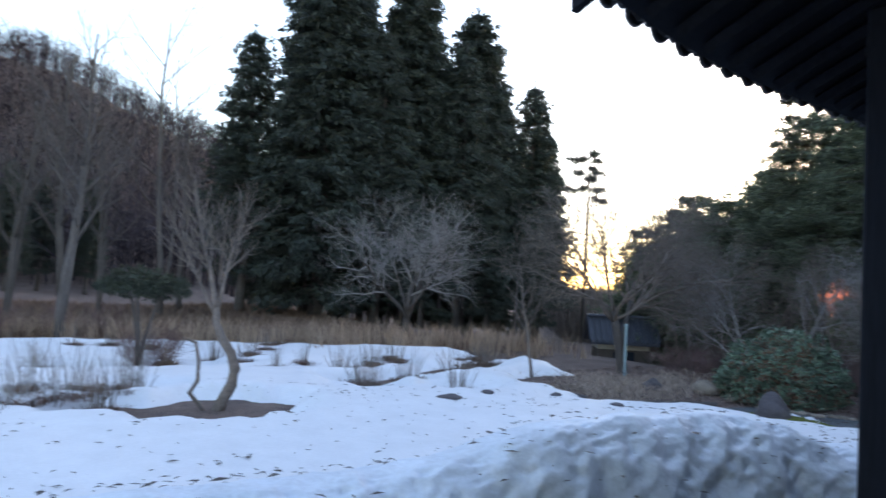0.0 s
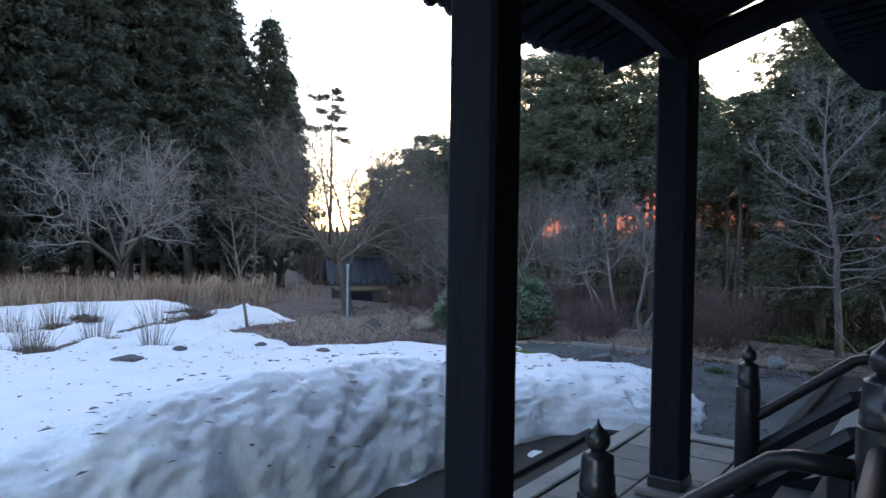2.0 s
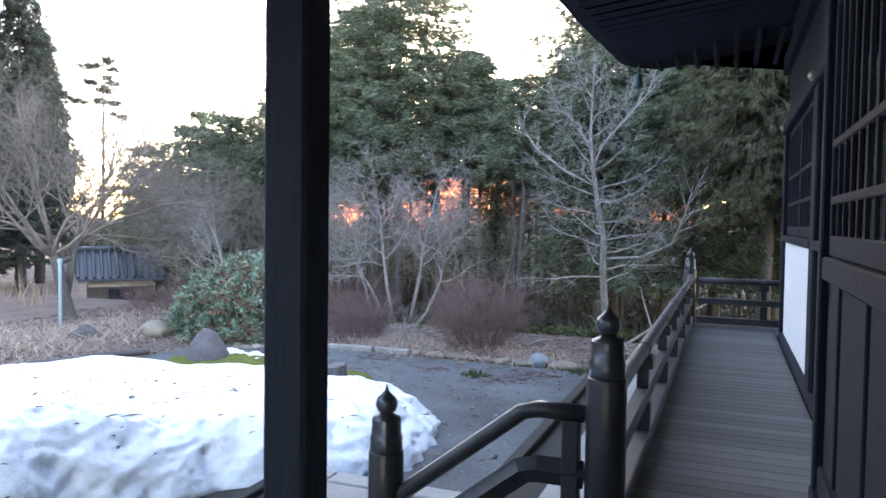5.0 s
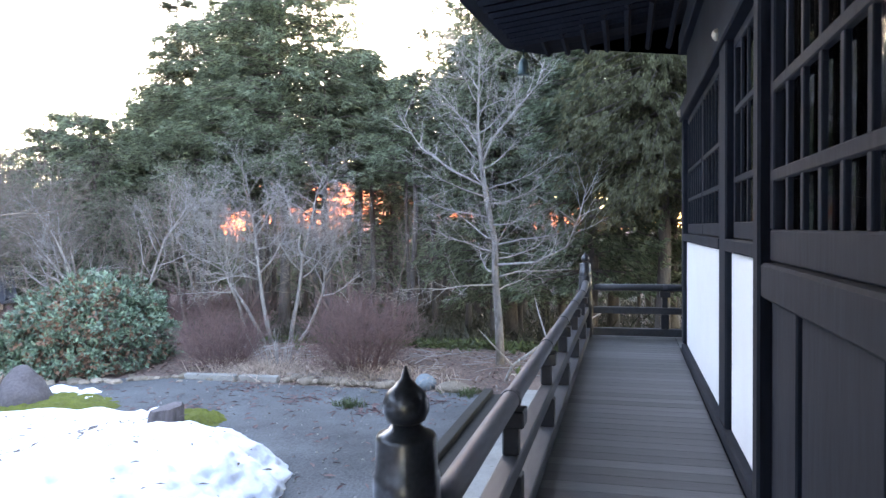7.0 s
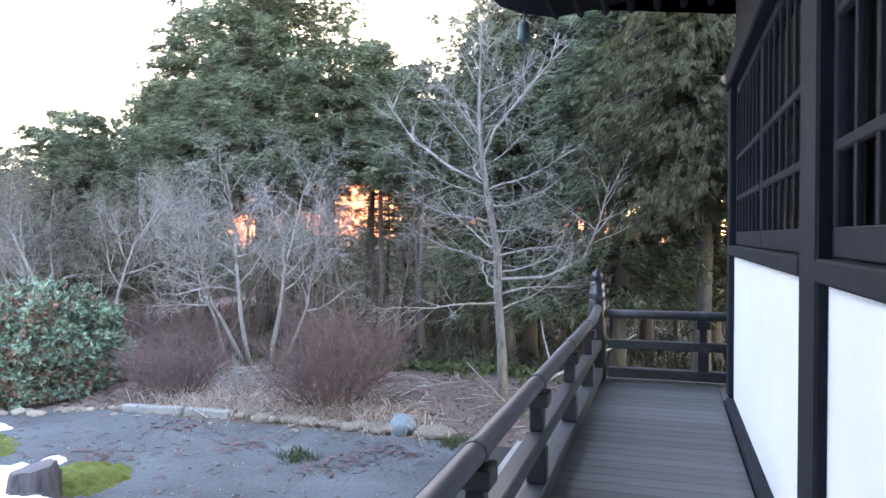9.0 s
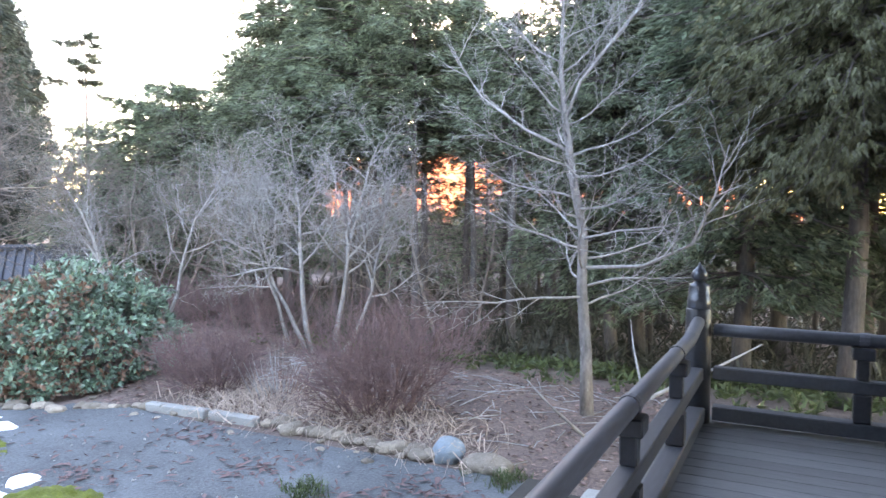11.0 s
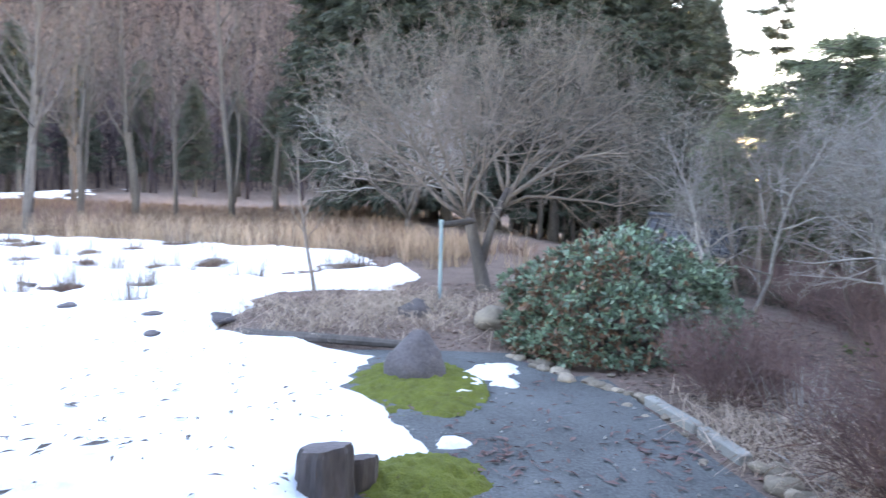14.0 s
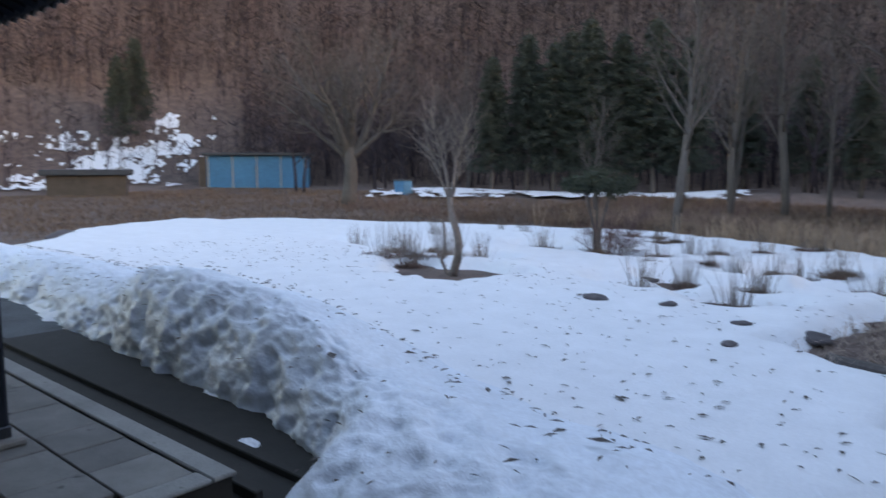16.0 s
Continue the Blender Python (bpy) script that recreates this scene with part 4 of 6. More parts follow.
plant(cyp_a, [(29.4, 11.8, 1.06, 0), (32.6, 14.6, 0.95, 310), (28.2, 3.4, 0.98, 140), (31.0, 16.4, 0.86, 200), (31.5, 0.4, 1.05, 260), (29.0, -3.0, 1.02, 310), (34.0, -6.0, 1.05, 100), (35.0, 7.2, 0.74, 30), (35.0, 4.0, 1.02, 70), (32.4, 18.8, 0.72, 15)])
cyp_b = conifer("cypress_tree", "green cypress with foliage hanging close to the ground", 11.0, 2.9, 2.0, CYPRESS, 22, 30, 8, 11, 0.19, 0.45, -0.14, 0.65, 0.72, 0.18, 0.12, 0.55)
tagged(cyp_b, group="cypress wood")
plant(cyp_b, [(25.0, 0.8, 0.98, 0), (27.5, -1.4, 1.1, 80), (26.4, 3.6, 0.84, 170), (32.5, 20.2, 0.74, 150), (30.4, 20.8, 0.7, 220), (34.0, 22.5, 0.6, 300), (38.5, 17.0, 0.75, 40), (30.5, -9.0, 1.0, 190), (28.4, 18.2, 0.55, 130), (31.4, 23.4, 0.45, 20), (34.6, 25.6, 0.42, 75), (36.5, 19.8, 0.66, 200), (32.5, -2.2, 1.1, 20)])
cyp_c = conifer("cypress_tree", "slender cypress with a long bare trunk", 12.8, 2.6, 6.8, CYPRESS, 23, 18, 8, 11, 0.2, 0.35, -0.08, 0.6, 0.85, 0.15, 0.12, 0.55)
tagged(cyp_c, group="cypress wood")
plant(cyp_c, [(27.4, 1.8, 0.85, 240), (38.0, -1.0, 0.95, 20), (40.0, 11.0, 0.9, 260), (26.0, -5.2, 0.95, 10), (24.6, -2.6, 0.85, 200), (28.0, -6.5, 0.95, 90), (23.8, -5.0, 0.9, 330), (30.4, 8.8, 0.82, 45), (33.4, 10.4, 0.9, 130), (31.0, 5.4, 0.8, 10), (28.8, 14.6, 0.72, 60)])
cyp_e = conifer("cypress_tree", "young cypress with a high thin crown", 10.4, 2.3, 5.8, CYPRESS, 26, 13, 8, 10, 0.2, 0.3, -0.05, 0.5, 0.75, 0.14, 0.12, 0.55)
tagged(cyp_e, group="cypress wood")
plant(cyp_e, [(28.2, 9.6, 0.95, 0), (30.6, 13.6, 0.98, 300), (36.0, 11.5, 1.1, 50), (27.0, 6.2, 0.84, 150)])
cyp_d = conifer("cypress_tree", "broad rounded evergreen at the edge of the wood", 8.0, 2.8, 0.9, CYPRESS, 25, 22, 9, 11, 0.19, 0.3, -0.02, 0.45, 0.7, 0.16, 0.12, 0.55)
tagged(cyp_d, group="cypress wood")
plant(cyp_d, [(27.6, 22.4, 0.85, 0), (28.8, 21.4, 1.0, 60), (29.2, 19.6, 1.05, 120), (30.8, 21.8, 1.12, 20), (33.6, 20.4, 1.2, 80), (34.5, 23.8, 1.0, 140), (31.6, 25.8, 0.75, 200), (33.5, 27.5, 0.72, 80)])
cyp_f = conifer("cypress_tree", "thin young cypress with sparse see-through foliage", 7.5, 2.2, 1.4, CYPRESS, 28, 24, 7, 10, 0.2, 0.3, -0.05, 0.5, 0.3, 0.1, 0.12, 0.6)
tagged(cyp_f, group="cypress wood")
plant(cyp_f, [(37.5, 5.5, 1.0, 0), (38.5, 9.0, 1.05, 60), (35.5, 10.6, 1.0, 120), (33.6, 12.2, 0.9, 30), (39.5, 1.8, 1.05, 100), (37.0, 21.0, 1.0, 150), (41.0, 12.0, 1.2, 15), (40.5, 6.0, 1.15, 85)])
rus = conifer("cedar_tree", "cedar with russet winter foliage hanging low", 12.0, 2.8, 4.1, RUSSET, 24, 44, 9, 13, 0.13, 1.2, -0.35, 0.55, 0.9, 0.2, 0.1, 0.5)
tagged(rus, group="russet cedars")
plant(rus, [(23.4, -0.9, 0.95, 0), (22.6, -4.4, 1.0, 90), (25.2, -8.5, 1.0, 200)])
# woods closing the view beyond, too far to count
rng = np.random.default_rng(19)
N = 17000
fx = np.radians(rng.uniform(-40, 54, N))
fd = rng.uniform(44, 62, N)
px, py = 10 + fd * np.cos(fx), fd * np.sin(fx)
pz = ground_height(px, py)
tall = rng.uniform(1.6, 4.2, N)
s = rng.normal(0, 1, (N, 3)) * [1, 1, 0]
s /= np.linalg.norm(s, axis=1)[:, None]
foot = np.stack([px, py, pz], 1)
tip = foot + np.stack([rng.normal(0, 0.5, N), rng.normal(0, 0.5, N), tall], 1)
w = rng.uniform(0.015, 0.11, N)[:, None]
far_v = np.stack([foot - s * w, foot + s * w, tip + s * w * 0.35, tip - s * w * 0.35], 1).reshape(-1, 3)
tagged(part("distant_woods", (far_v, [tuple(q) for q in np.arange(4 * N).reshape(-1, 4).tolist()]), PLUM_BARK), "grey-brown distant woods beyond the cypress trunks", "woods", kind="stuff")
# bare trunks standing deep in the wood
V, F = [], []
tube([(0, 0, -0.4), (0.05, 0.02, 3.0), (0.16, 0.1, 6.0), (0.1, 0.2, 9.0)], [0.16, 0.115, 0.08, 0.04], 7, V, F)
dead = thing("forest_tree", "straight bare grey-brown trunk deep in the wood", "tree", (0, 0, 0), "trunks in the wood")
part("trunk", (V, F), BARK, dead, smooth=True)
rng = random.Random(5)
plant(dead, [(rng.uniform(29, 48), rng.uniform(-12, 16), rng.uniform(0.55, 1.1), rng.uniform(0, 360)) for k in range(56)])
plant(copy_thing(dead, pose(0, 0, 0)), [(rng.uniform(16, 28), rng.uniform(30.5, 40), rng.uniform(0.6, 0.9), rng.uniform(0, 360)) for k in range(26)])


def pine(at, height, seed, label, low=0.4, reach=2.0):
    """A thin pine with flat tiers of needles near its top."""
    rng = np.random.default_rng(seed)
    t = thing("pine_tree", label, "tree", at, "thin pines")
    V, F = [], []
    tube([(0, 0, -0.3), (0.15, 0.05, height * 0.5), (0.05, -0.1, height)], [0.14, 0.1, 0.02], 7, V, F)
    centres, ways = [], []
    for k in range(14):
        z = height * (low + (1 - low) * (k + rng.random() * 0.8) / 14)
        ang = k * 2.4 + rng.normal(0, 0.5)
        R = reach * (1 - 0.05 * k) * rng.uniform(0.35, 1.15)
        d = np.array([math.cos(ang), math.sin(ang), rng.normal(0.02, 0.12)])
        end = np.array([0.05, 0, z]) + d * R
        tube([(0.1, 0, z), tuple((np.array([0.1, 0, z]) + end) / 2 + [0, 0, 0.1]), tuple(end)], [0.028, 0.02, 0.008], 3, V, F)
        for u in rng.uniform(0.4, 1.05, int(26 + 24 * R)):
            centres.append(np.array([0, 0, z]) + d * R * u + rng.normal(0, 0.17, 3) * [1, 1, 0.45])
            ways.append(d)
    part("trunk", (V, F), BARK, t, smooth=True)
    part("crown", sprays(rng, centres, ways, 0.24, 9, -0.1, 0.3, 0.09), PINE, t)


pine((36.8, 35.0, -2.2), 13.4, 31, "thin pine with flat tiers of needles against the sky", 0.74, 2.2)
pine((36.0, 26.5, -2.2), 6.0, 32, "thin pine standing above the thicket")
pine((31.6, 17.6, -2.2), 13.6, 33, "tall thin pine above the wood")
pine((39.5, 3.5, -2.2), 14.5, 34, "tall thin pine above the wood")

# the layered tree beside the veranda's end
def tiered_tree(at, seed):
    """A leafless tree: one wavering trunk, a forked top and tiers of long level limbs with upturned ends."""
    r = random.Random(seed)
    t = thing("dogwood_tree", "leafless grey tree with tiers of wide level branches", "tree", at)
    spine = [(0, 0, -0.15), (0.02, 0.03, 0.8), (0.02, 0.1, 1.7), (0.04, 0.1, 2.4), (0.03, 0.24, 3.1), (0.02, 0.36, 3.9), (0.0, 0.42, 4.6), (0.02, 0.4, 5.4), (0.0, 0.36, 6.3)]
    girth = [0.1, 0.078, 0.07, 0.064, 0.056, 0.045, 0.032, 0.02, 0.006]
    V, F = [], []
    tube(spine, girth, 9, V, F)
    part("trunk", (V, F), GREY_BARK, t, smooth=True)
    hs, ys = [p[2] for p in spine], [p[1] for p in spine]
    n = 34
    for k in range(n):
        z = 1.45 + 4.5 * (k / (n - 1)) ** 1.05
        u = (z - 1.45) / 4.5
        a = 2.4 * k + r.gauss(0, 0.25)
        L = (2.25 - 1.1 * u) * r.uniform(0.6, 1.1)
        up = 0.02 + 1.0 * u ** 1.6 + r.gauss(0, 0.07)
        V, F, tips = [], [], []
        grow(r, (0.02, float(np.interp(z, hs, ys)), z), (math.cos(a), math.sin(a), up), L, 0.017 * (1.25 - 0.7 * u), 1, 3, V, F, tips, bend=0.15, lift=0.05,
             kids=(0, 12, 7), spread=(28, 58), shrink=(0.3, 0.5), seg=(8, 7, 4, 3), sides=(8, 5, 3, 3), first=0.3)
        part("limb", (V, F), PALE_BARK, t, smooth=True)
    # the two strong limbs: one sweeping low towards the veranda, one forking up beside the top
    for pts, rad, kids in (([(0.02, 0.1, 1.95), (0.0, -0.7, 2.0), (-0.05, -1.3, 2.3), (-0.05, -1.55, 2.9), (-0.1, -1.7, 3.5)], [0.028, 0.023, 0.018, 0.012, 0.005], 14),
                           ([(0.02, 0.36, 3.9), (0.0, 0.15, 4.4), (-0.05, -0.3, 4.9), (-0.05, -0.75, 5.4), (0.0, -0.9, 5.9)], [0.026, 0.022, 0.018, 0.012, 0.005], 12),
                           ([(0.02, 0.3, 3.5), (0.0, 0.9, 3.8), (0.1, 1.6, 4.3), (0.1, 2.1, 5.0)], [0.024, 0.02, 0.014, 0.005], 12)):
        V, F, tips = [], [], []
        tube(pts, rad, 6, V, F)
        for k in range(kids):
            u = 0.3 + 0.68 * k / kids
            i = min(len(pts) - 2, int(u * (len(pts) - 1)))
            w = u * (len(pts) - 1) - i
            q = Vector(pts[i]).lerp(Vector(pts[i + 1]), w)
            d = (Vector(pts[i + 1]) - Vector(pts[i])).normalized()
            side = Vector((r.choice((-1, 1)) * r.uniform(0.4, 1), r.gauss(0, 0.5), r.uniform(-0.1, 0.7)))
            grow(r, q, d * 0.7 + side, r.uniform(0.5, 1.1), 0.011, 2, 3, V, F, tips, bend=0.16, lift=0.06, kids=(0, 0, 7), spread=(28, 55), shrink=(0.35, 0.55), seg=(8, 6, 5, 3), sides=(8, 5, 3, 3), first=0.2)
        part("bough", (V, F), PALE_BARK, t, smooth=True)


tiered_tree((19.9, 2.33, YARD - 0.1), 41)
# pale lichened trees behind the brown bushes
bare_tree("magnolia_tree", "pale lichen-covered tree of several slender stems", (21.6, 8.2, YARD - 0.15), PALE_BARK,
          [((0, 0, 0), (0.1, 0.3, 1), 4.4, 0.062), ((0.2, -0.4, 0), (0.05, -0.25, 1), 4.2, 0.058), ((0.3, 0.35, 0), (0.25, 0.6, 1), 3.9, 0.05), ((-0.1, -0.7, 0), (0.1, -0.6, 1), 3.7, 0.045), ((0.35, 0.8, 0), (0.0, 0.45, 1), 3.8, 0.045)],
          3, 42, stem=GREY_BARK, bend=0.28, lift=0.07, kids=(15, 11, 8), spread=(35, 75), shrink=(0.34, 0.54), seg=(8, 5, 3, 2), sides=(7, 4, 3, 3), first=0.35)
bare_tree("thicket_tree", "grey leafless thicket tree leaning over", (21.0, 12.4, YARD - 0.15), PALE_BARK,
          [((0, 0, 0), (-0.3, 0.7, 1), 4.2, 0.05), ((0.4, -0.3, 0), (0.1, -0.3, 1), 4.0, 0.05), ((0.1, 0.5, 0), (0.4, 0.9, 1), 4.0, 0.045), ((0.3, 0.9, 0), (0.0, 0.3, 1), 3.7, 0.045)],
          3, 43, bend=0.26, lift=0.06, kids=(10, 8, 5), spread=(30, 65), shrink=(0.4, 0.6), seg=(7, 4, 3, 2), sides=(6, 4, 3, 3))
for k, (x, y, s) in enumerate(((24.0, 15.5, 4.6), (25.5, 18.0, 4.4), (23.5, 11.0, 4.2), (24.5, 6.8, 3.6))):
    bare_tree("thicket_tree", "brown leafless thicket tree before the wood", (x, y, float(ground_height(x, y)) - 0.05), PLUM_BARK,
              [((0, 0, 0), (0.2, 0.5, 1), s, 0.06), ((0.5, -0.4, 0), (0.1, -0.4, 1), s * 0.9, 0.05), ((-0.3, 0.5, 0), (-0.3, 0.2, 1), s * 0.95, 0.05)],
              3, 50 + k, "thicket trees", bend=0.2, lift=0.12, kids=(11, 9, 6), spread=(30, 70), shrink=(0.4, 0.6), seg=(7, 4, 3, 2), sides=(5, 3, 3, 3))
# the old plum leaning over the litter
def old_plum(at, seed):
    """A leaning forked trunk under a broad dome of arching limbs set with fine upright shoots."""
    r = random.Random(seed)
    t = thing("plum_tree", "old leaning plum tree with a broad dense crown of bare twigs", "tree", at)
    for pts, rad in (([(0.1, 0, -0.15), (0, 0, 0.1), (-0.14, 0.02, 0.7), (-0.3, 0.05, 1.4), (-0.42, 0.08, 2.05)], [0.24, 0.17, 0.14, 0.125, 0.1]),
                     ([(-0.1, 0.02, 0.55), (0.1, 0.1, 1.2), (0.22, 0.12, 1.6), (0.5, 0.2, 2.2)], [0.1, 0.085, 0.075, 0.06])):
        V, F = [], []
        tube(pts, rad, 10, V, F)
        part("trunk", (V, F), BARK, t, smooth=True)
    n = 17
    for k in range(n):
        a = 6.283 * k / n + r.gauss(0, 0.18)
        right = math.cos(a) > 0.1
        start = (0.45, 0.18, 2.1 - 0.3 * r.random()) if right else (-0.4, 0.07, 2.0 - 0.5 * r.random())
        up = (0.45, 0.95, 2.0)[k % 3] * r.uniform(0.85, 1.15)
        L = (3.7, 3.8, 3.7)[k % 3] * r.uniform(0.9, 1.08)
        V, F, tips = [], [], []
        grow(r, start, (math.cos(a), math.sin(a), up), L, 0.045, 1, 4, V, F, tips, bend=0.19, lift=0.07,
             kids=(0, 13, 9, 7), spread=(30, 62), shrink=(0.36, 0.56), seg=(8, 7, 5, 3, 2), sides=(8, 6, 4, 3, 3), first=0.25)
        part("bough", (V, F), PLUM_BARK, t, smooth=True)


old_plum((16.88, 14.5, -0.98), 44)
# young twisted tree in the snow, and the sapling
snow_tree, _ = bare_tree("snow_tree", "young leafless tree with a curving trunk and twiggy crown", (4.15, 12.65, -0.86), PLUM_BARK,
          [((-0.08, 0.02, 1.72), (-0.25, 0.05, 1), 2.1, 0.055), ((-0.08, 0.02, 1.7), (0.35, 0.0, 1), 1.9, 0.045), ((-0.06, 0.02, 1.6), (-0.6, 0.05, 1), 1.8, 0.035), ((-0.08, 0.02, 1.65), (0.1, 0.4, 1), 1.7, 0.035)],
          2, 46, bend=0.16, lift=0.2, kids=(14, 8), spread=(25, 50), shrink=(0.4, 0.6), seg=(6, 4, 3), sides=(6, 4, 3))
V, F = [], []
tube([(0, 0, -0.1), (0.12, -0.04, 0.2), (0.24, -0.08, 0.45), (0.28, -0.09, 0.7), (0.2, -0.06, 0.98), (0.04, 0, 1.25), (-0.06, 0.02, 1.5), (-0.08, 0.02, 1.78)], [0.12, 0.1, 0.1, 0.095, 0.085, 0.075, 0.065, 0.055], 9, V, F)
part("curved_trunk", (V, F), PLUM_BARK, snow_tree, smooth=True)
V, F = [], []
tube([(-0.12, 0.02, -0.1), (-0.28, 0.08, 0.12), (-0.42, 0.12, 0.3), (-0.3, 0.1, 0.5), (-0.3, 0.1, 0.85), (-0.36, 0.12, 1.15), (-0.55, 0.2, 1.24)], [0.045, 0.04, 0.04, 0.035, 0.032, 0.03, 0.016], 7, V, F)
part("side_stem", (V, F), PLUM_BARK, snow_tree, smooth=True)
bare_tree("sapling", "small grey sapling with upturned bare branches", (13.38, 14.65, -1.0), PLUM_BARK,
          [((0, 0, 0), (-0.12, 0.0, 1), 3.1, 0.045)], 2, 48, bend=0.13, lift=0.14, kids=(13, 6), spread=(35, 60), shrink=(0.28, 0.42), seg=(9, 5, 3), sides=(6, 4, 3), first=0.32)
# pale bushy tree before the cedars
bare_tree("lichen_tree", "pale lichen-crusted tree with a low spreading crown", (16.6, 26.0, -1.0), PALE_BARK,
          [((0, 0, 0), (-0.1, 0.1, 1), 5.6, 0.14), ((0, 0, 0.8), (0.7, 0.1, 1), 4.7, 0.09), ((0, 0, 0.9), (-0.9, -0.2, 0.95), 4.7, 0.09), ((0, 0, 1.1), (-0.3, 0.6, 1.0), 4.5, 0.07), ((0, 0, 1.2), (0.3, -0.6, 0.9), 4.3, 0.07)], 3, 49, stem=BARK,
          bend=0.26, lift=0.06, kids=(13, 10, 8), spread=(35, 78), shrink=(0.4, 0.58), seg=(7, 5, 3, 2), sides=(6, 4, 3, 3))


def dark_small_tree(at, seed):
    """A small dark evergreen: thin crooked stems under a flat clipped crown."""
    rng = np.random.default_rng(seed)
    t = thing("small_evergreen", "small dark evergreen with thin stems and a flat crown", "tree", at)
    for k in range(3):
        a = 2.1 * k
        V, F = [], []
        tube([(0, 0, -0.1), (0.1 * math.cos(a), 0.1 * math.sin(a), 0.8), (0.35 * math.cos(a), 0.3 * math.sin(a), 1.7), (0.7 * math.cos(a), 0.6 * math.sin(a), 2.3)], [0.06, 0.05, 0.04, 0.015], 6, V, F)
        part("stem", (V, F), BARK, t, smooth=True)
    n = 900
    a, q = rng.uniform(0, 6.283, n), np.sqrt(rng.uniform(0, 1, n))
    c = np.stack([1.1 * q * np.cos(a), 1.0 * q * np.sin(a), 2.05 + 0.5 * (1 - q ** 2) * rng.uniform(-0.5, 1, n) + 0.2 * vnoise(q * np.cos(a), q * np.sin(a), 0.3, 3)], 1)
    part("crown", sprays(rng, c, np.tile([0, 0, 0.4], (n, 1)), 0.13, 8, 0.0, 0.6, 0.12), PINE, t)


dark_small_tree((4.3, 19.0, float(ground_height(4.3, 19.0))), 77)
# tall bare alders across the snow
ALDERS = [(3.5, 26.5, 10.5), (9.1, 36.4, 14.5), (2.6, 34.8, 10.0), (4.7, 36.0, 11.5), (6.4, 36.6, 10.0), (-2.8, 31.6, 6.0), (11.0, 40.0, 11.0), (0.0, 42.0, 12.0), (-30.0, 52.0, 10.0), (-24.0, 48.0, 11.0)]
for k in range(3):
    x, y, h = ALDERS[k]
    t, _ = bare_tree("alder_tree", "tall bare dark alder standing beyond the snow", (x, y, float(ground_height(x, y)) - 0.1), BARK,
                     [((0, 0, 0), (0.02, 0.01, 1), h, 0.17), ((0.1, 0.05, 1.0), (0.12, 0.05, 1), h * 0.85, 0.09)], 3, 60 + k, "bare alders",
                     bend=0.09, lift=0.1, kids=(14, 7, 5), spread=(28, 55), shrink=(0.28, 0.42), seg=(9, 5, 3, 2), sides=(7, 4, 3, 3), first=0.3)
    for j in range(3 + k, len(ALDERS), 3):
        x2, y2, h2 = ALDERS[j]
        c = copy_thing(t, pose(x2, y2, float(ground_height(x2, y2)) - 0.1, 0, 0, 70 * j))
        c.scale = (h2 / h,) * 3
bare_tree("zelkova_tree", "large bare tree with a mossy trunk in the field", (-19.2, 30.2, float(ground_height(-19.2, 30.2)) - 0.1), BARK,
          [((0, 0, 0), (0.0, 0.0, 1), 8.0, 0.5), ((0, 0, 2.6), (0.6, 0.3, 1), 8.5, 0.26), ((0, 0, 2.8), (-0.6, -0.2, 1), 8.5, 0.26), ((0, 0, 3.2), (0.4, -0.5, 1), 8.0, 0.22), ((0, 0, 3.4), (-0.4, 0.5, 1), 8.0, 0.22), ((0, 0, 2.9), (1.1, 0.4, 0.8), 6.5, 0.18), ((0, 0, 3.0), (-1.1, -0.5, 0.8), 6.5, 0.18)], 3, 66,
          bend=0.16, lift=0.1, kids=(11, 8, 6), spread=(25, 55), shrink=(0.35, 0.5), seg=(8, 5, 3, 2), sides=(9, 5, 3, 3), first=0.3)
# dense belt of bare trees at the foot of the hill
for k in range(2):
    rng = random.Random(70 + k)
    t, _ = bare_tree("bare_tree", "grey bare tree in the belt below the hillside", (0, 0, 0), FAR_TWIG,
                     [((0, 0, 0), (0.03, 0.02, 1), 9.0, 0.13)], 2, 71 + k, "bare trees below the hill", bend=0.12, lift=0.1, kids=(17, 7), spread=(25, 55), shrink=(0.28, 0.42), seg=(7, 4, 3), sides=(5, 3, 3), first=0.22)
    places = []
    for j in range(34):
        a, d = radians(rng.uniform(66, 140)), rng.uniform(56, 78)
        places.append((10 + d * math.cos(a), d * math.sin(a), rng.uniform(0.75, 1.25), rng.uniform(0, 360)))
    plant(t, places)
# woods on the hillside: one piece, nobody could count them
rng = np.random.default_rng(9)
N = 19000
ang, dist = np.radians(rng.uniform(60, 178, N)), rng.uniform(66, 185, N)
clear = (np.degrees(ang) > 144.5) & (np.degrees(ang) < 162) & (dist < 92) & (rng.random(N) < 0.8)
ang, dist = ang[~clear], dist[~clear]
N = len(ang)
hx, hy = 10 + dist * np.cos(ang), dist * np.sin(ang)
hz = ground_height(hx, hy)
verts = []
hh = rng.uniform(4.0, 8.0, N)
base = np.stack([hx, hy, hz], 1)
for k in range(16):
    up = np.array([0, 0, 1.0 if k == 0 else 0.3])
    foot = base + np.array([0, 0, 1]) * (hh * (0.0 if k == 0 else rng.uniform(0.25, 0.85, N)))[:, None]
    tip = foot + (up + rng.normal(0, 0.1 if k == 0 else 0.8, (N, 3)) * [1, 1, 0.4]) * (hh * (0.8 if k == 0 else 0.26))[:, None]
    wide = rng.normal(0, 1, (N, 3)) * [1, 1, 0]
    wide /= np.linalg.norm(wide, axis=1)[:, None]
    wide *= 0.05 if k == 0 else 0.065
    verts.append(np.stack([foot - wide, foot + wide, tip], 1).reshape(-1, 3))
verts = np.concatenate(verts)
part_faces = [tuple(q) for q in np.arange(len(verts)).reshape(-1, 3).tolist()]
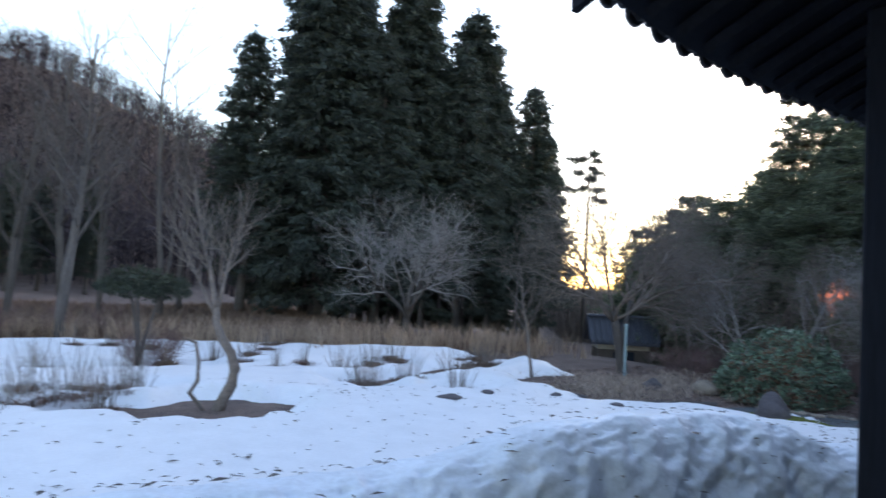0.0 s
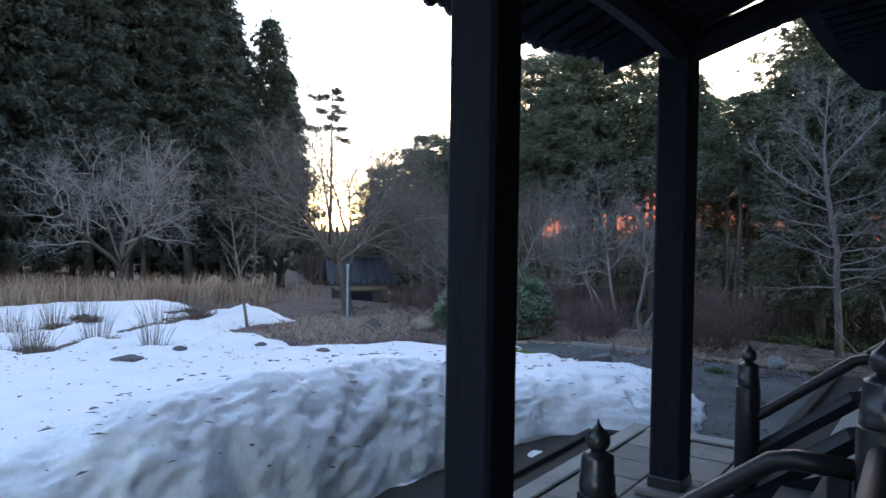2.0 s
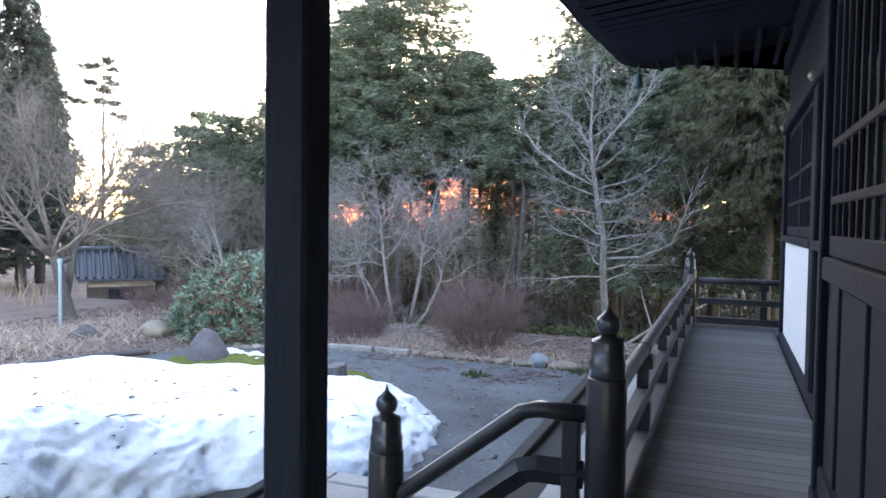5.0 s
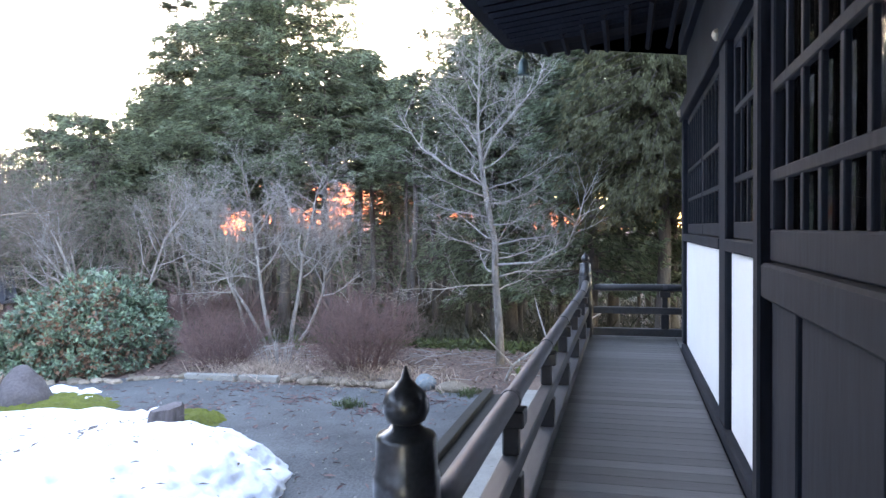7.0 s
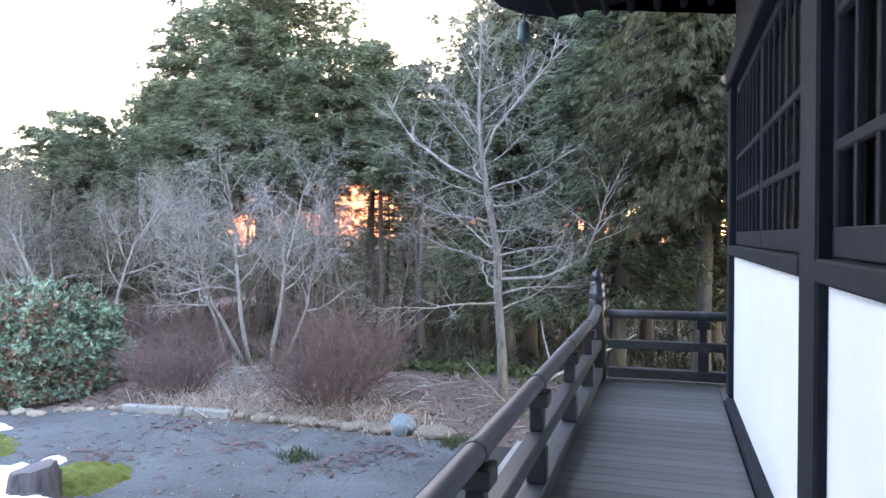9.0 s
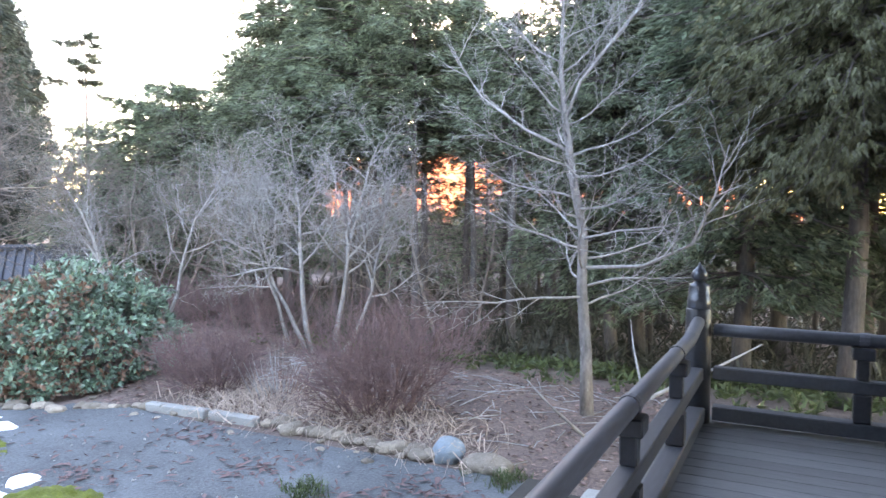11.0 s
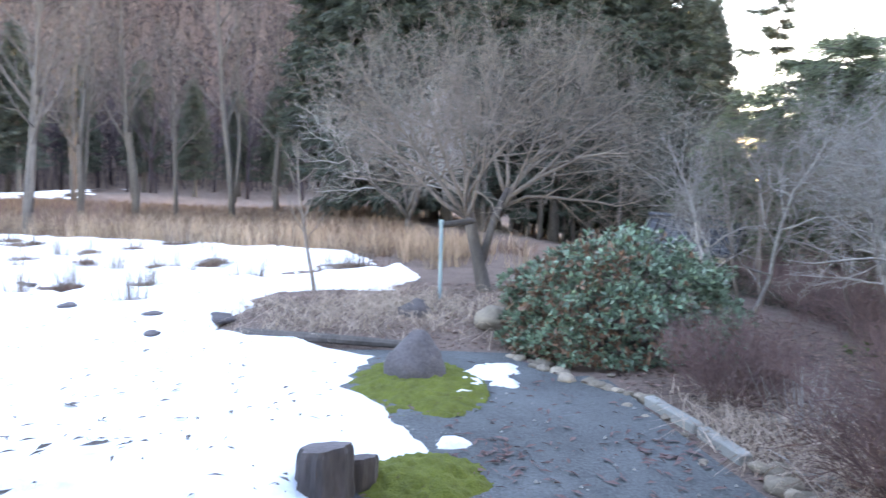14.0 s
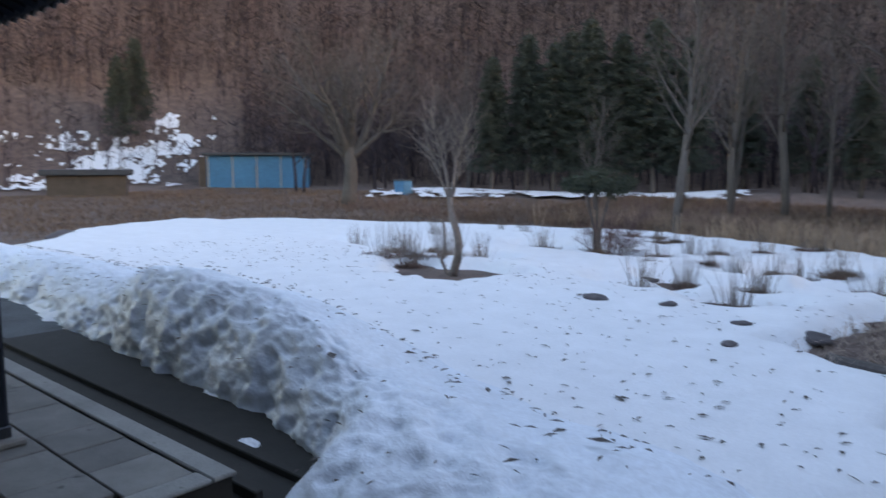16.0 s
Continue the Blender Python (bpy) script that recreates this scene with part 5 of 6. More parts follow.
tagged(part("hillside_woods", (verts, part_faces), FAR_TWIG), "brown leafless woods covering the hillside", "woods", kind="stuff")

# ---- grasses and bushes ----


def blades_at(rng, centres, height, lean, width, per, spread):
    """Grass blades: thin bent triangles. Returns verts, faces."""
    n = len(centres) * per
    c = np.repeat(np.asarray(centres, float), per, 0) + rng.normal(0, 1, (n, 3)) * [spread, spread, 0]
    h = height * rng.uniform(0.45, 1.15, n)
    l = rng.normal(0, lean, (n, 3)) * [1, 1, 0]
    s = rng.normal(0, 1, (n, 3)) * [1, 1, 0]
    s = s / (np.linalg.norm(s, axis=1)[:, None] + 1e-9) * (width * rng.uniform(0.6, 1.4, n))[:, None]
    up = np.array([0, 0, 1.0])
    mid = c + (up * 0.6 + l * 0.35) * h[:, None]
    tip = c + (up * (1 - 0.35 * np.linalg.norm(l, axis=1))[:, None] + l) * h[:, None]
    v = np.stack([c - s, c + s, mid + s * 0.7, mid - s * 0.7, tip], 1).reshape(-1, 3)
    i = np.arange(n) * 5
    q = np.stack([i, i + 1, i + 2, i + 3], 1).tolist()
    t = np.stack([i + 3, i + 2, i + 4], 1).tolist()
    return v, [tuple(a) for a in q] + [tuple(a) for a in t]


def ground_points(rng, line, n, wide):
    """Random points along a line of (x, y), on the ground."""
    line = np.array(line, float)
    u = rng.uniform(0, len(line) - 1.001, n)
    i = u.astype(int)
    p = line[i] + (line[i + 1] - line[i]) * (u - i)[:, None] + rng.normal(0, wide, (n, 2))
    return np.stack([p[:, 0], p[:, 1], ground_height(p[:, 0], p[:, 1])], 1)


rng = np.random.default_rng(3)
REEDS = [(-2.0, 28.5), (3.5, 28.0), (8.0, 26.3), (12.0, 23.9), (15.5, 21.3), (18.0, 19.8)]
tagged(part("reed_belt", blades_at(rng, ground_points(rng, REEDS, 300, 1.1), 1.05, 0.36, 0.013, 14, 0.16), STRAW), "belt of tall dry straw-coloured reeds behind the snow", "reeds", kind="stuff")
tagged(part("low_dead_grass", blades_at(rng, ground_points(rng, [(-20, 30), (-6, 29), (2, 30), (9, 28.5), (14, 24), (18, 21.5)], 500, 1.6), 0.5, 0.5, 0.013, 12, 0.3), TUFT), "low brown dead grass beyond the snow", "grass", kind="stuff")
BRUSH = np.stack([rng.uniform(-8, 17, 2600), rng.uniform(27.5, 44, 2600), np.zeros(2600)], 1)
BRUSH[:, 2] = ground_height(BRUSH[:, 0], BRUSH[:, 1])
FIELD = np.stack([rng.uniform(-44, -4, 3000), rng.uniform(10, 40, 3000), np.zeros(3000)], 1)
FIELD[:, 2] = ground_height(FIELD[:, 0], FIELD[:, 1])
FIELD = FIELD[edge_distance(FIELD[:, 0], FIELD[:, 1]) < -0.4]
tagged(part("field_grass", blades_at(rng, FIELD, 0.28, 0.7, 0.018, 12, 0.6), TUFT), "short dead grass over the open field", "grass", kind="stuff")
tagged(part("field_brush", blades_at(rng, BRUSH, 0.55, 0.6, 0.02, 12, 0.45), TUFT), "reddish-brown brush covering the field before the trees", "brush", kind="stuff")
FLOOR = np.stack([rng.uniform(24.5, 46, 3200), rng.uniform(-12, 20, 3200), np.zeros(3200)], 1)
FLOOR[:, 2] = ground_height(FLOOR[:, 0], FLOOR[:, 1]) + 0.15
tagged(part("wood_undergrowth", sprays(rng, FLOOR, np.tile([0, 0, 0.5], (3200, 1)), 0.55, 10, -0.3, 0.8, 0.06), WOOD_BRUSH), "dull brown-green undergrowth between the cypress trunks", "undergrowth", kind="stuff")
tagged(part("litter_straw", blades_at(rng, ground_points(rng, [(12.6, 11.4), (14.2, 12.6), (16.0, 12.8), (17.0, 11.5)], 260, 0.85), 0.3, 1.6, 0.008, 9, 0.25), PALE_STRAW), "flattened bleached straw lying on the litter", "straw", kind="stuff")
tagged(part("forest_floor_growth", sprays(rng, ground_points(rng, [(23, -3), (23.8, 2), (24.2, 5), (25, 9)], 420, 1.4) + np.array([0, 0, 0.12]), np.tile([0, 0, 0.4], (420, 1)), 0.17, 12, -0.1, 0.6, 0.2), SHADE_GREEN), "green undergrowth on the floor of the wood", "undergrowth", kind="stuff")
V, F = [], []
r2 = random.Random(8)
for k in range(170):
    x, y = r2.uniform(17.7, 21.5), r2.uniform(1.6, 8.0)
    a, L = r2.uniform(0, 6.28), r2.uniform(0.15, 0.8)
    z = float(ground_height(x, y)) + 0.015
    tube([(x, y, z), (x + L * 0.5 * math.cos(a) + r2.gauss(0, 0.03), y + L * 0.5 * math.sin(a), z + r2.uniform(0, 0.05)), (x + L * math.cos(a), y + L * math.sin(a), z + r2.uniform(0, 0.06))], [0.009, 0.007, 0.003], 3, V, F)
tagged(part("fallen_twigs", (V, F), PALE_BARK), "grey fallen twigs on the leaf litter", "twigs", kind="stuff")


def tuft(at, size, stems, mat_stem, seed, label, name="grass_tuft", height=0.8, group="tufts in the snow"):
    rng = np.random.default_rng(seed)
    t = thing(name, label, "grass", at, group)
    r = random.Random(seed)
    V, F = [], []
    for k in range(stems):
        a, w = r.uniform(0, 6.28), r.uniform(0.05, 0.35) * size
        h = height * r.uniform(0.5, 1.1)
        tube([(w * math.cos(a), w * math.sin(a) * 0.7, 0), (w * 1.3 * math.cos(a), w * 1.3 * math.sin(a), h * 0.5), (w * (1.5 + r.random()) * math.cos(a), w * 1.6 * math.sin(a), h)], [0.007, 0.005, 0.002], 3, V, F)
    part("stem_clump", (V, F), mat_stem, t)
    c = np.stack([rng.normal(0, 0.3 * size, 40), rng.normal(0, 0.16 * size, 40), np.full(40, 0.0)], 1)
    part("dead_grass", blades_at(rng, c, 0.2, 1.1, 0.008, 6, 0.05), TUFT, t)


for k, (x, y, rx, ry) in enumerate(BARE[2:]):
    tuft((x, y, float(ground_height(x, y))), rx * 1.1, 46, PLUM_BARK, 80 + k, "brown dead stems sprouting from a bare patch in the snow")
rng3 = random.Random(17)
for k in range(20):
    x, y = rng3.uniform(-2, 11.5), rng3.uniform(16, 23)
    tuft((x, y, float(ground_height(x, y)) + 0.2), 0.45, 16, PLUM_BARK, 110 + k, "thin bare stems poking out of the snow", height=0.7)
for k, (x, y) in enumerate(((1.9, 13.7), (1.2, 13.3), (2.3, 14.6), (0.4, 14.6), (1.6, 15.2), (2.9, 14.0))):
    tuft((x, y, float(ground_height(x, y)) + 0.18), 0.9, 30, PALE_BARK, 140 + k, "bare twiggy shrub sprouting from the snow", "shrub", 0.95)


def twig_bush(name, label, at, radius, height, stems, mat, seed, group="brown bushes"):
    """A dense bush: many forking stems from one root, each with its own spray of fine twigs."""
    r = random.Random(seed)
    b = thing(name, label, "bush", at, group)
    for k in range(stems):
        a, w = 2.4 * k + r.uniform(-0.4, 0.4), math.sqrt((k + 0.5) / stems)
        lean = (0.25 + 0.75 * w) * radius / height * r.uniform(0.55, 1.1)
        L = height * r.uniform(0.75, 1.15) * (1.0 - 0.18 * w)
        V, F, tips = [], [], []
        grow(r, (0.32 * radius * w * math.cos(a), 0.32 * radius * w * math.sin(a), -0.05), (lean * math.cos(a), lean * math.sin(a), 1), L, 0.013, 0, 2, V, F, tips,
             bend=0.2, lift=0.05, kids=(9, 7), spread=(20, 55), shrink=(0.4, 0.65), seg=(4, 3, 2), sides=(3, 3, 3), first=0.12)
        part("stem", (V, F), mat, b)


twig_bush("twig_bush", "round reddish-brown bush of fine bare twigs", (18.38, 4.66, YARD - 0.07), 1.15, 1.42, 50, RED_TWIG, 1)
twig_bush("twig_bush", "low reddish-brown bush of fine bare twigs", (18.25, 7.45, YARD - 0.07), 1.0, 1.1, 38, RED_TWIG, 2)
twig_bush("twig_bush", "reddish-brown bush under the old plum", (18.9, 13.6, -1.0), 1.3, 1.0, 22, RED_TWIG, 3)
twig_bush("twig_bush", "reddish-brown bush behind the pale trees", (22.8, 6.2, -1.4), 1.7, 1.5, 24, RED_TWIG, 4)
twig_bush("twig_bush", "wide reddish-brown bush at the snow's far side", (4.6, 19.2, -1.0), 1.15, 1.1, 26, RED_TWIG, 5)
twig_bush("twig_bush", "reddish-brown thicket beyond the snow", (1.0, 27.5, -1.0), 2.4, 1.4, 22, RED_TWIG, 6)
twig_bush("twig_bush", "reddish-brown thicket beyond the snow", (4.5, 28.5, -1.0), 2.4, 1.4, 22, RED_TWIG, 7)
for k in range(7):
    x, y = 22.6 + 0.7 * k, 9.6 + 1.7 * k
    twig_bush("twig_bush", "brown undergrowth thicket before the wood", (x, y, float(ground_height(x, y))), 1.5, 1.5, 18, RED_TWIG, 20 + k)
tuft((18.45, 6.35, YARD - 0.06), 1.1, 40, PALE_BARK, 170, "spiky bleached stems of a cut-back shrub", "cut_shrub", 0.75, "cut shrubs")


def leafy_bush(at, rx, ry, rz, leaves, seed):
    """An evergreen bush: dark inner branches and whorls of long leaves over an uneven outline."""
    rng = np.random.default_rng(seed)
    b = thing("rhododendron_bush", "dense evergreen rhododendron with some rusty leaves", "bush", at)
    V, F = [], []
    r = random.Random(seed)
    for k in range(46):
        a, e = r.uniform(0, 6.28), r.uniform(0.1, 1.4)
        end = (rx * 0.88 * math.cos(a) * math.cos(e), ry * 0.88 * math.sin(a) * math.cos(e), rz * 0.9 * math.sin(e))
        tube([(0.15 * math.cos(a), 0.15 * math.sin(a), 0), (end[0] * 0.6, end[1] * 0.6, end[2] * 0.4), end], [0.03, 0.018, 0.006], 4, V, F)
    part("branchwork", (V, F), BARK, b)
    for name, mat, n, pick in (("foliage", LEAF, leaves, 0), ("rusty_foliage", LEAF_RUST, leaves // 5, 1)):
        a, s = rng.uniform(0, 6.283, n), rng.uniform(-0.05, 1.0, n)
        if pick:
            a = np.where(rng.random(n) < 0.6, rng.normal(3.7, 0.5, n), a)
        bump = 1 + 0.11 * vnoise(a * 1.5, s * 3, 0.5, 3) + 0.1 * vnoise(a * 3, s * 5, 0.4, 4)
        depth = 1 - np.abs(rng.normal(0, 0.07, n))
        c = np.sqrt(np.clip(1 - np.abs(s) ** 2.4, 0, 1))
        out = np.stack([np.cos(a) * c, np.sin(a) * c, s], 1)
        p = out * (bump * depth)[:, None] * [rx, ry, rz]
        p[:, 2] = np.maximum(p[:, 2], 0.08)
        per = 7
        whorl = np.repeat(p, per, 0)
        o = np.repeat(out, per, 0)
        d = o * 0.7 + rng.normal(0, 0.75, (n * per, 3))
        d[:, 2] -= 0.1
        d /= np.linalg.norm(d, axis=1)[:, None]
        side = np.cross(d, o + rng.normal(0, 0.3, (n * per, 3)))
        side /= np.linalg.norm(side, axis=1)[:, None] + 1e-9
        L = rng.uniform(0.07, 0.13, n * per)[:, None]
        q = np.stack([whorl, whorl + d * L * 0.5 + side * L * 0.2, whorl + d * L, whorl + d * L * 0.5 - side * L * 0.2], 1).reshape(-1, 3)
        i = np.arange(n * per) * 4
        part(name, (q, [tuple(t) for t in np.stack([i, i + 1, i + 2, i + 3], 1).tolist()]), mat, b)


leafy_bush((18.1, 10.3, YARD - 0.05), 1.85, 1.45, 1.7, 3600, 6)
# ---- stones, stumps and small things ----


def rock_mesh(name, seed, mat, rough=0.22, flat=0.7):
    """A weathered stone about one metre across, sitting on its base."""
    bm = bmesh.new()
    bmesh.ops.create_icosphere(bm, subdivisions=3, radius=0.5)
    for v in bm.verts:
        n = noise.noise(v.co * 1.6 + Vector((seed * 7.1, 0, 0))) * rough + noise.noise(v.co * 4.5 + Vector((0, seed * 3.3, 0))) * rough * 0.35
        v.co *= 1 + n * 2
        v.co.z *= flat
        if v.co.z < -0.22:
            v.co.z = -0.22
    me = bpy.data.meshes.new(name)
    bm.to_mesh(me)
    bm.free()
    me.materials.append(mat)
    me.polygons.foreach_set("use_smooth", [True] * len(me.polygons))
    return me


def stone(mesh, name, label, at, size, turn, group="", category="stone"):
    ob = new(name, mesh)
    ob.location, ob.scale, ob.rotation_euler = at, size, (0, 0, radians(turn))
    return tagged(ob, label, category, group)


# the boulder in its ring of moss
bm = bmesh.new()
bmesh.ops.create_icosphere(bm, subdivisions=4, radius=0.5)
for v in bm.verts:
    k = 1.04 - 0.3 * max(0, v.co.z + 0.1) / 0.6
    v.co.x *= 0.82 * k
    v.co.y *= 0.8 * k
    v.co *= 1 + 0.22 * noise.noise(v.co * 2.2 + Vector((3, 1, 0))) + 0.09 * noise.noise(v.co * 5.5) + 0.03 * noise.noise(v.co * 13)
    v.co.z = max(-0.12, v.co.z * 1.05)
boulder = part("boulder", bm, ROCK, smooth=True)
boulder.location, boulder.rotation_euler = (14.7, 8.6, YARD + 0.05), (0, 0, 0.4)
boulder.scale = (1.0, 1.0, 1.0)
tagged(boulder, "upright purple-grey boulder standing in bright moss", "boulder")


def moss_cushion(x, y, rx, ry, h, seed):
    xs, ys = np.linspace(-1.15, 1.15, 70), np.linspace(-1.15, 1.15, 70)

    def height(a, b):
        r = np.hypot(a, b) + 0.12 * vnoise(a, b, 0.35, seed)
        dome = np.clip(1 - np.abs(r) ** 2.2, -0.3, 1)
        return h * dome + 0.025 * vnoise(a * rx, b * ry, 0.06, seed + 1) + 0.015 * vnoise(a * rx, b * ry, 0.14, seed + 2)
    v, f, z = sheet(xs, ys, height)
    keep = np.hypot(v[:, 0], v[:, 1]) < 1.12
    v2, f2 = keep_above(v * [rx, ry, 1], f, keep)
    ob = part("moss_cushion", (v2, f2), MOSS, smooth=True)
    ob.location = (x, y, YARD + 0.035)
    tagged(ob, "low cushion of bright yellow-green moss on the gravel", "moss", "moss cushions", "stuff")


moss_cushion(14.68, 8.25, 0.72, 1.05, 0.08, 31)
moss_cushion(14.3, 5.62, 0.58, 0.5, 0.12, 37)


def stump(at, radius, height, lean, seed):
    s = thing("wood_stump", "dark weathered petrified stump with a slanting top", "stump", at, "stumps by the snow")
    rng = random.Random(seed)
    verts, faces, n, rows = [], [], 28, 9
    wob = [1 + 0.1 * math.sin(3 * 6.283 * i / n + seed) + 0.07 * math.sin(7 * 6.283 * i / n) + rng.gauss(0, 0.025) for i in range(n)]
    for k in range(rows + 1):
        u = k / rows
        for i in range(n):
            a = 6.283 * i / n
            r = radius * wob[i] * (1.12 - 0.16 * u + 0.02 * math.sin(9 * u + i)) * (0.93 if k == rows else 1)
            x, y = r * math.cos(a), r * math.sin(a)
            verts.append((x + lean * u, y, u * height + (0.09 * x - 0.16 * y) * u))
    for k in range(rows):
        for i in range(n):
            j = (i + 1) % n
            faces.append((k * n + i, k * n + j, (k + 1) * n + j, (k + 1) * n + i))
    part("bark_side", (verts, faces), STUMP, s)
    top = [verts[rows * n + i] for i in range(n)]
    c = (lean, 0, height + 0.004)
    part("cut_top", ([c] + [(x, y, z) for x, y, z in top], [(0, 1 + i, 1 + (i + 1) % n) for i in range(n)]), ROCK, s)


stump((13.55, 5.33, YARD), 0.2, 0.44, 0.02, 1)
stump((13.86, 5.5, YARD), 0.11, 0.28, 0.02, 2)

dark_rock = rock_mesh("dark_rock_mesh", 1, ROCK)
grey_rock = rock_mesh("grey_rock_mesh", 2, TAN_ROCK)
stone(dark_rock, "garden_rock", "dark rounded rock on the litter", (15.14, 12.05, -0.88), (0.55, 0.5, 0.7), 20, "garden rocks")
stone(grey_rock, "garden_rock", "pale grey rounded rock on the litter", (16.34, 11.3, -0.86), (0.75, 0.6, 0.6), 70, "garden rocks")
for k, (x, y, s) in enumerate(((8.38, 11.54, 0.52), (11.0, 11.3, 0.3), (9.6, 11.9, 0.34), (11.3, 9.9, 0.28), (11.9, 11.7, 0.6), (9.5, 14.0, 0.36), (7.6, 15.3, 0.5), (-13.0, 11.0, 1.5))):
    z = float(snow_height(np.array([x]), np.array([y]))[0])
    stone(dark_rock, "garden_rock", "dark stone showing through the thin snow", (x, y, z + 0.02), (s, s * 0.7, s * 0.42), 40 * k, "rocks in the snow")

# edging of fist-sized stones along the gravel, and two old sleepers
pebbles = [rock_mesh("edging_mesh", 10 + k, TAN_ROCK, 0.2, 0.75) for k in range(5)]
r4 = random.Random(4)
for k in range(26):
    u = k / 25
    x, y = np.interp(u, [0, 0.5, 1], [17.28, 17.45, 17.46]), np.interp(u, [0, 0.5, 1], [2.5, 4.0, 5.7])
    if 0.1 < u < 0.24:
        continue
    s = r4.uniform(0.13, 0.3)
    stone(pebbles[k % 5], "edging_stone", "rounded tan edging stone beside the gravel", (x + r4.gauss(0, 0.05), y, YARD - 0.06), (s, s * r4.uniform(0.7, 1.2), s * 0.8), r4.uniform(0, 360), "edging stones")
for k in range(22):
    u = k / 21
    x, y = np.interp(u, [0, 0.5, 1], [17.3, 16.85, 16.2]), np.interp(u, [0, 0.5, 1], [7.7, 8.5, 9.9])
    s = r4.uniform(0.1, 0.24)
    stone(pebbles[k % 5], "edging_stone", "rounded tan edging stone under the evergreen bush", (x + r4.gauss(0, 0.06), y, YARD - 0.06), (s, s * r4.uniform(0.7, 1.2), s * 0.8), r4.uniform(0, 360), "edging stones")
for k in range(18):
    s = r4.uniform(0.07, 0.14)
    stone(pebbles[k % 5], "edging_stone", "small loose stone fallen from the edging", (17.2 + r4.gauss(0, 0.12), r4.uniform(2.6, 9.0), YARD - 0.08), (s, s, s * 0.7), r4.uniform(0, 360), "edging stones")
blue = rock_mesh("blue_rock_mesh", 21, BLUE_ROCK, 0.18, 0.8)
stone(blue, "edging_stone", "blue-grey angular stone in the edging", (17.47, 3.18, YARD - 0.03), (0.36, 0.38, 0.42), 15, "edging stones")
stone(pebbles[0], "edging_stone", "flat yellowish stone at the end of the edging", (17.4, 2.72, YARD - 0.05), (0.36, 0.55, 0.28), 10, "edging stones")
for y0, y1, x0, x1 in ((5.85, 6.6, 17.44, 17.42), (6.66, 7.65, 17.42, 17.33)):
    t = part("kerb_timber", box((-0.07, -(y1 - y0) / 2, 0), (0.07, (y1 - y0) / 2, 0.13), 0.015), CONCRETE)
    t.location, t.rotation_euler = ((x0 + x1) / 2, (y0 + y1) / 2, YARD - 0.12), (0, 0, math.atan2(x0 - x1, y1 - y0))
    tagged(t, "pale weathered sleeper edging the planting bed", "kerb", "kerb sleepers")
log = thing("edging_log", "dark half-buried log edging the litter bed", "log", (0, 0, 0))
V, F = [], []
tube([(12.3, 10.75, -0.92), (13.4, 10.35, -0.92), (14.7, 9.95, -0.95)], [0.07, 0.075, 0.06], 8, V, F)
part("log_body", (V, F), BARK, log)

# standpipe with a log bar against the plum
pole = thing("garden_post", "faded blue post holding a horizontal log prop", "post", (15.78, 13.5, -0.98))
v, f = lathe([(0.035, 0), (0.035, 1.5), (0.05, 1.51), (0.05, 1.58), (0.03, 1.6)], 10)
part("post_shaft", (v, f), PIPE, pole)
V, F = [], []
tube([(0.02, 0.05, 1.5), (0.4, 0.35, 1.52), (0.75, 0.6, 1.54)], [0.06, 0.065, 0.06], 8, V, F)
part("log_prop", (V, F), BARK, pole)

# leftover snow beside the boulder and by the gutter
for k, (x, y, rx, ry) in enumerate(((15.55, 8.75, 0.36, 0.3), (15.85, 9.05, 0.3, 0.24), (15.3, 8.35, 0.22, 0.24), (15.75, 8.35, 0.2, 0.14), (14.75, 6.35, 0.16, 0.1), (15.15, 7.85, 0.14, 0.09), (8.9, 4.1, 0.18, 0.12))):
    def lump(a, b, k=k):
        r = np.hypot(a, b) + 0.3 * vnoise(a, b, 0.5, 60 + k)
        return 0.07 * np.clip(1 - r ** 2, -0.3, 1) + 0.01 * vnoise(a, b, 0.2, 61)
    v, f, z = sheet(np.linspace(-1.2, 1.2, 26), np.linspace(-1.2, 1.2, 26), lump)
    v2, f2 = keep_above(v * [rx, ry, 1], f, v[:, 2] > -0.015)
    ob = part("snow_patch", (v2, f2), SNOW, smooth=True)
    ob.location = (x, y, YARD + 0.042 - float(yard_fall(x, y)))
    tagged(ob, "small melting patch of white snow on the gravel", "snow", "snow patches", "stuff")

# leaf bits and twigs on snow and gravel
r5 = random.Random(12)
V, F = [], []
for k in range(1700):
    x, y = r5.uniform(-6, 14), r5.uniform(4.6, 14.5)
    pa, pb = np.array([x]), np.array([y])
    if k % 3 == 0:
        y = r5.uniform(3.2, 7.0)
        pb = np.array([y])
    z = max(float(snow_height(pa, pb)[0]), float(bank_height(pa, pb)[0])) + 0.012
    a, L = r5.uniform(0, 6.28), r5.uniform(0.015, 0.07) * (1.8 if r5.random() < 0.08 else 1)
    w = L * r5.uniform(0.12, 0.5)
    c, s = math.cos(a), math.sin(a)
    b = len(V)
    V += [(x - c * L, y - s * L, z), (x + s * w, y - c * w, z + 0.008), (x + c * L, y + s * L, z + 0.006), (x - s * w, y + c * w, z + 0.014)]
    F += [(b, b + 1, b + 2), (b, b + 2, b + 3)]
tagged(part("snow_debris", (V, F), BARK), "dark twigs and leaf bits scattered over the snow", "debris", kind="stuff")
V, F = [], []
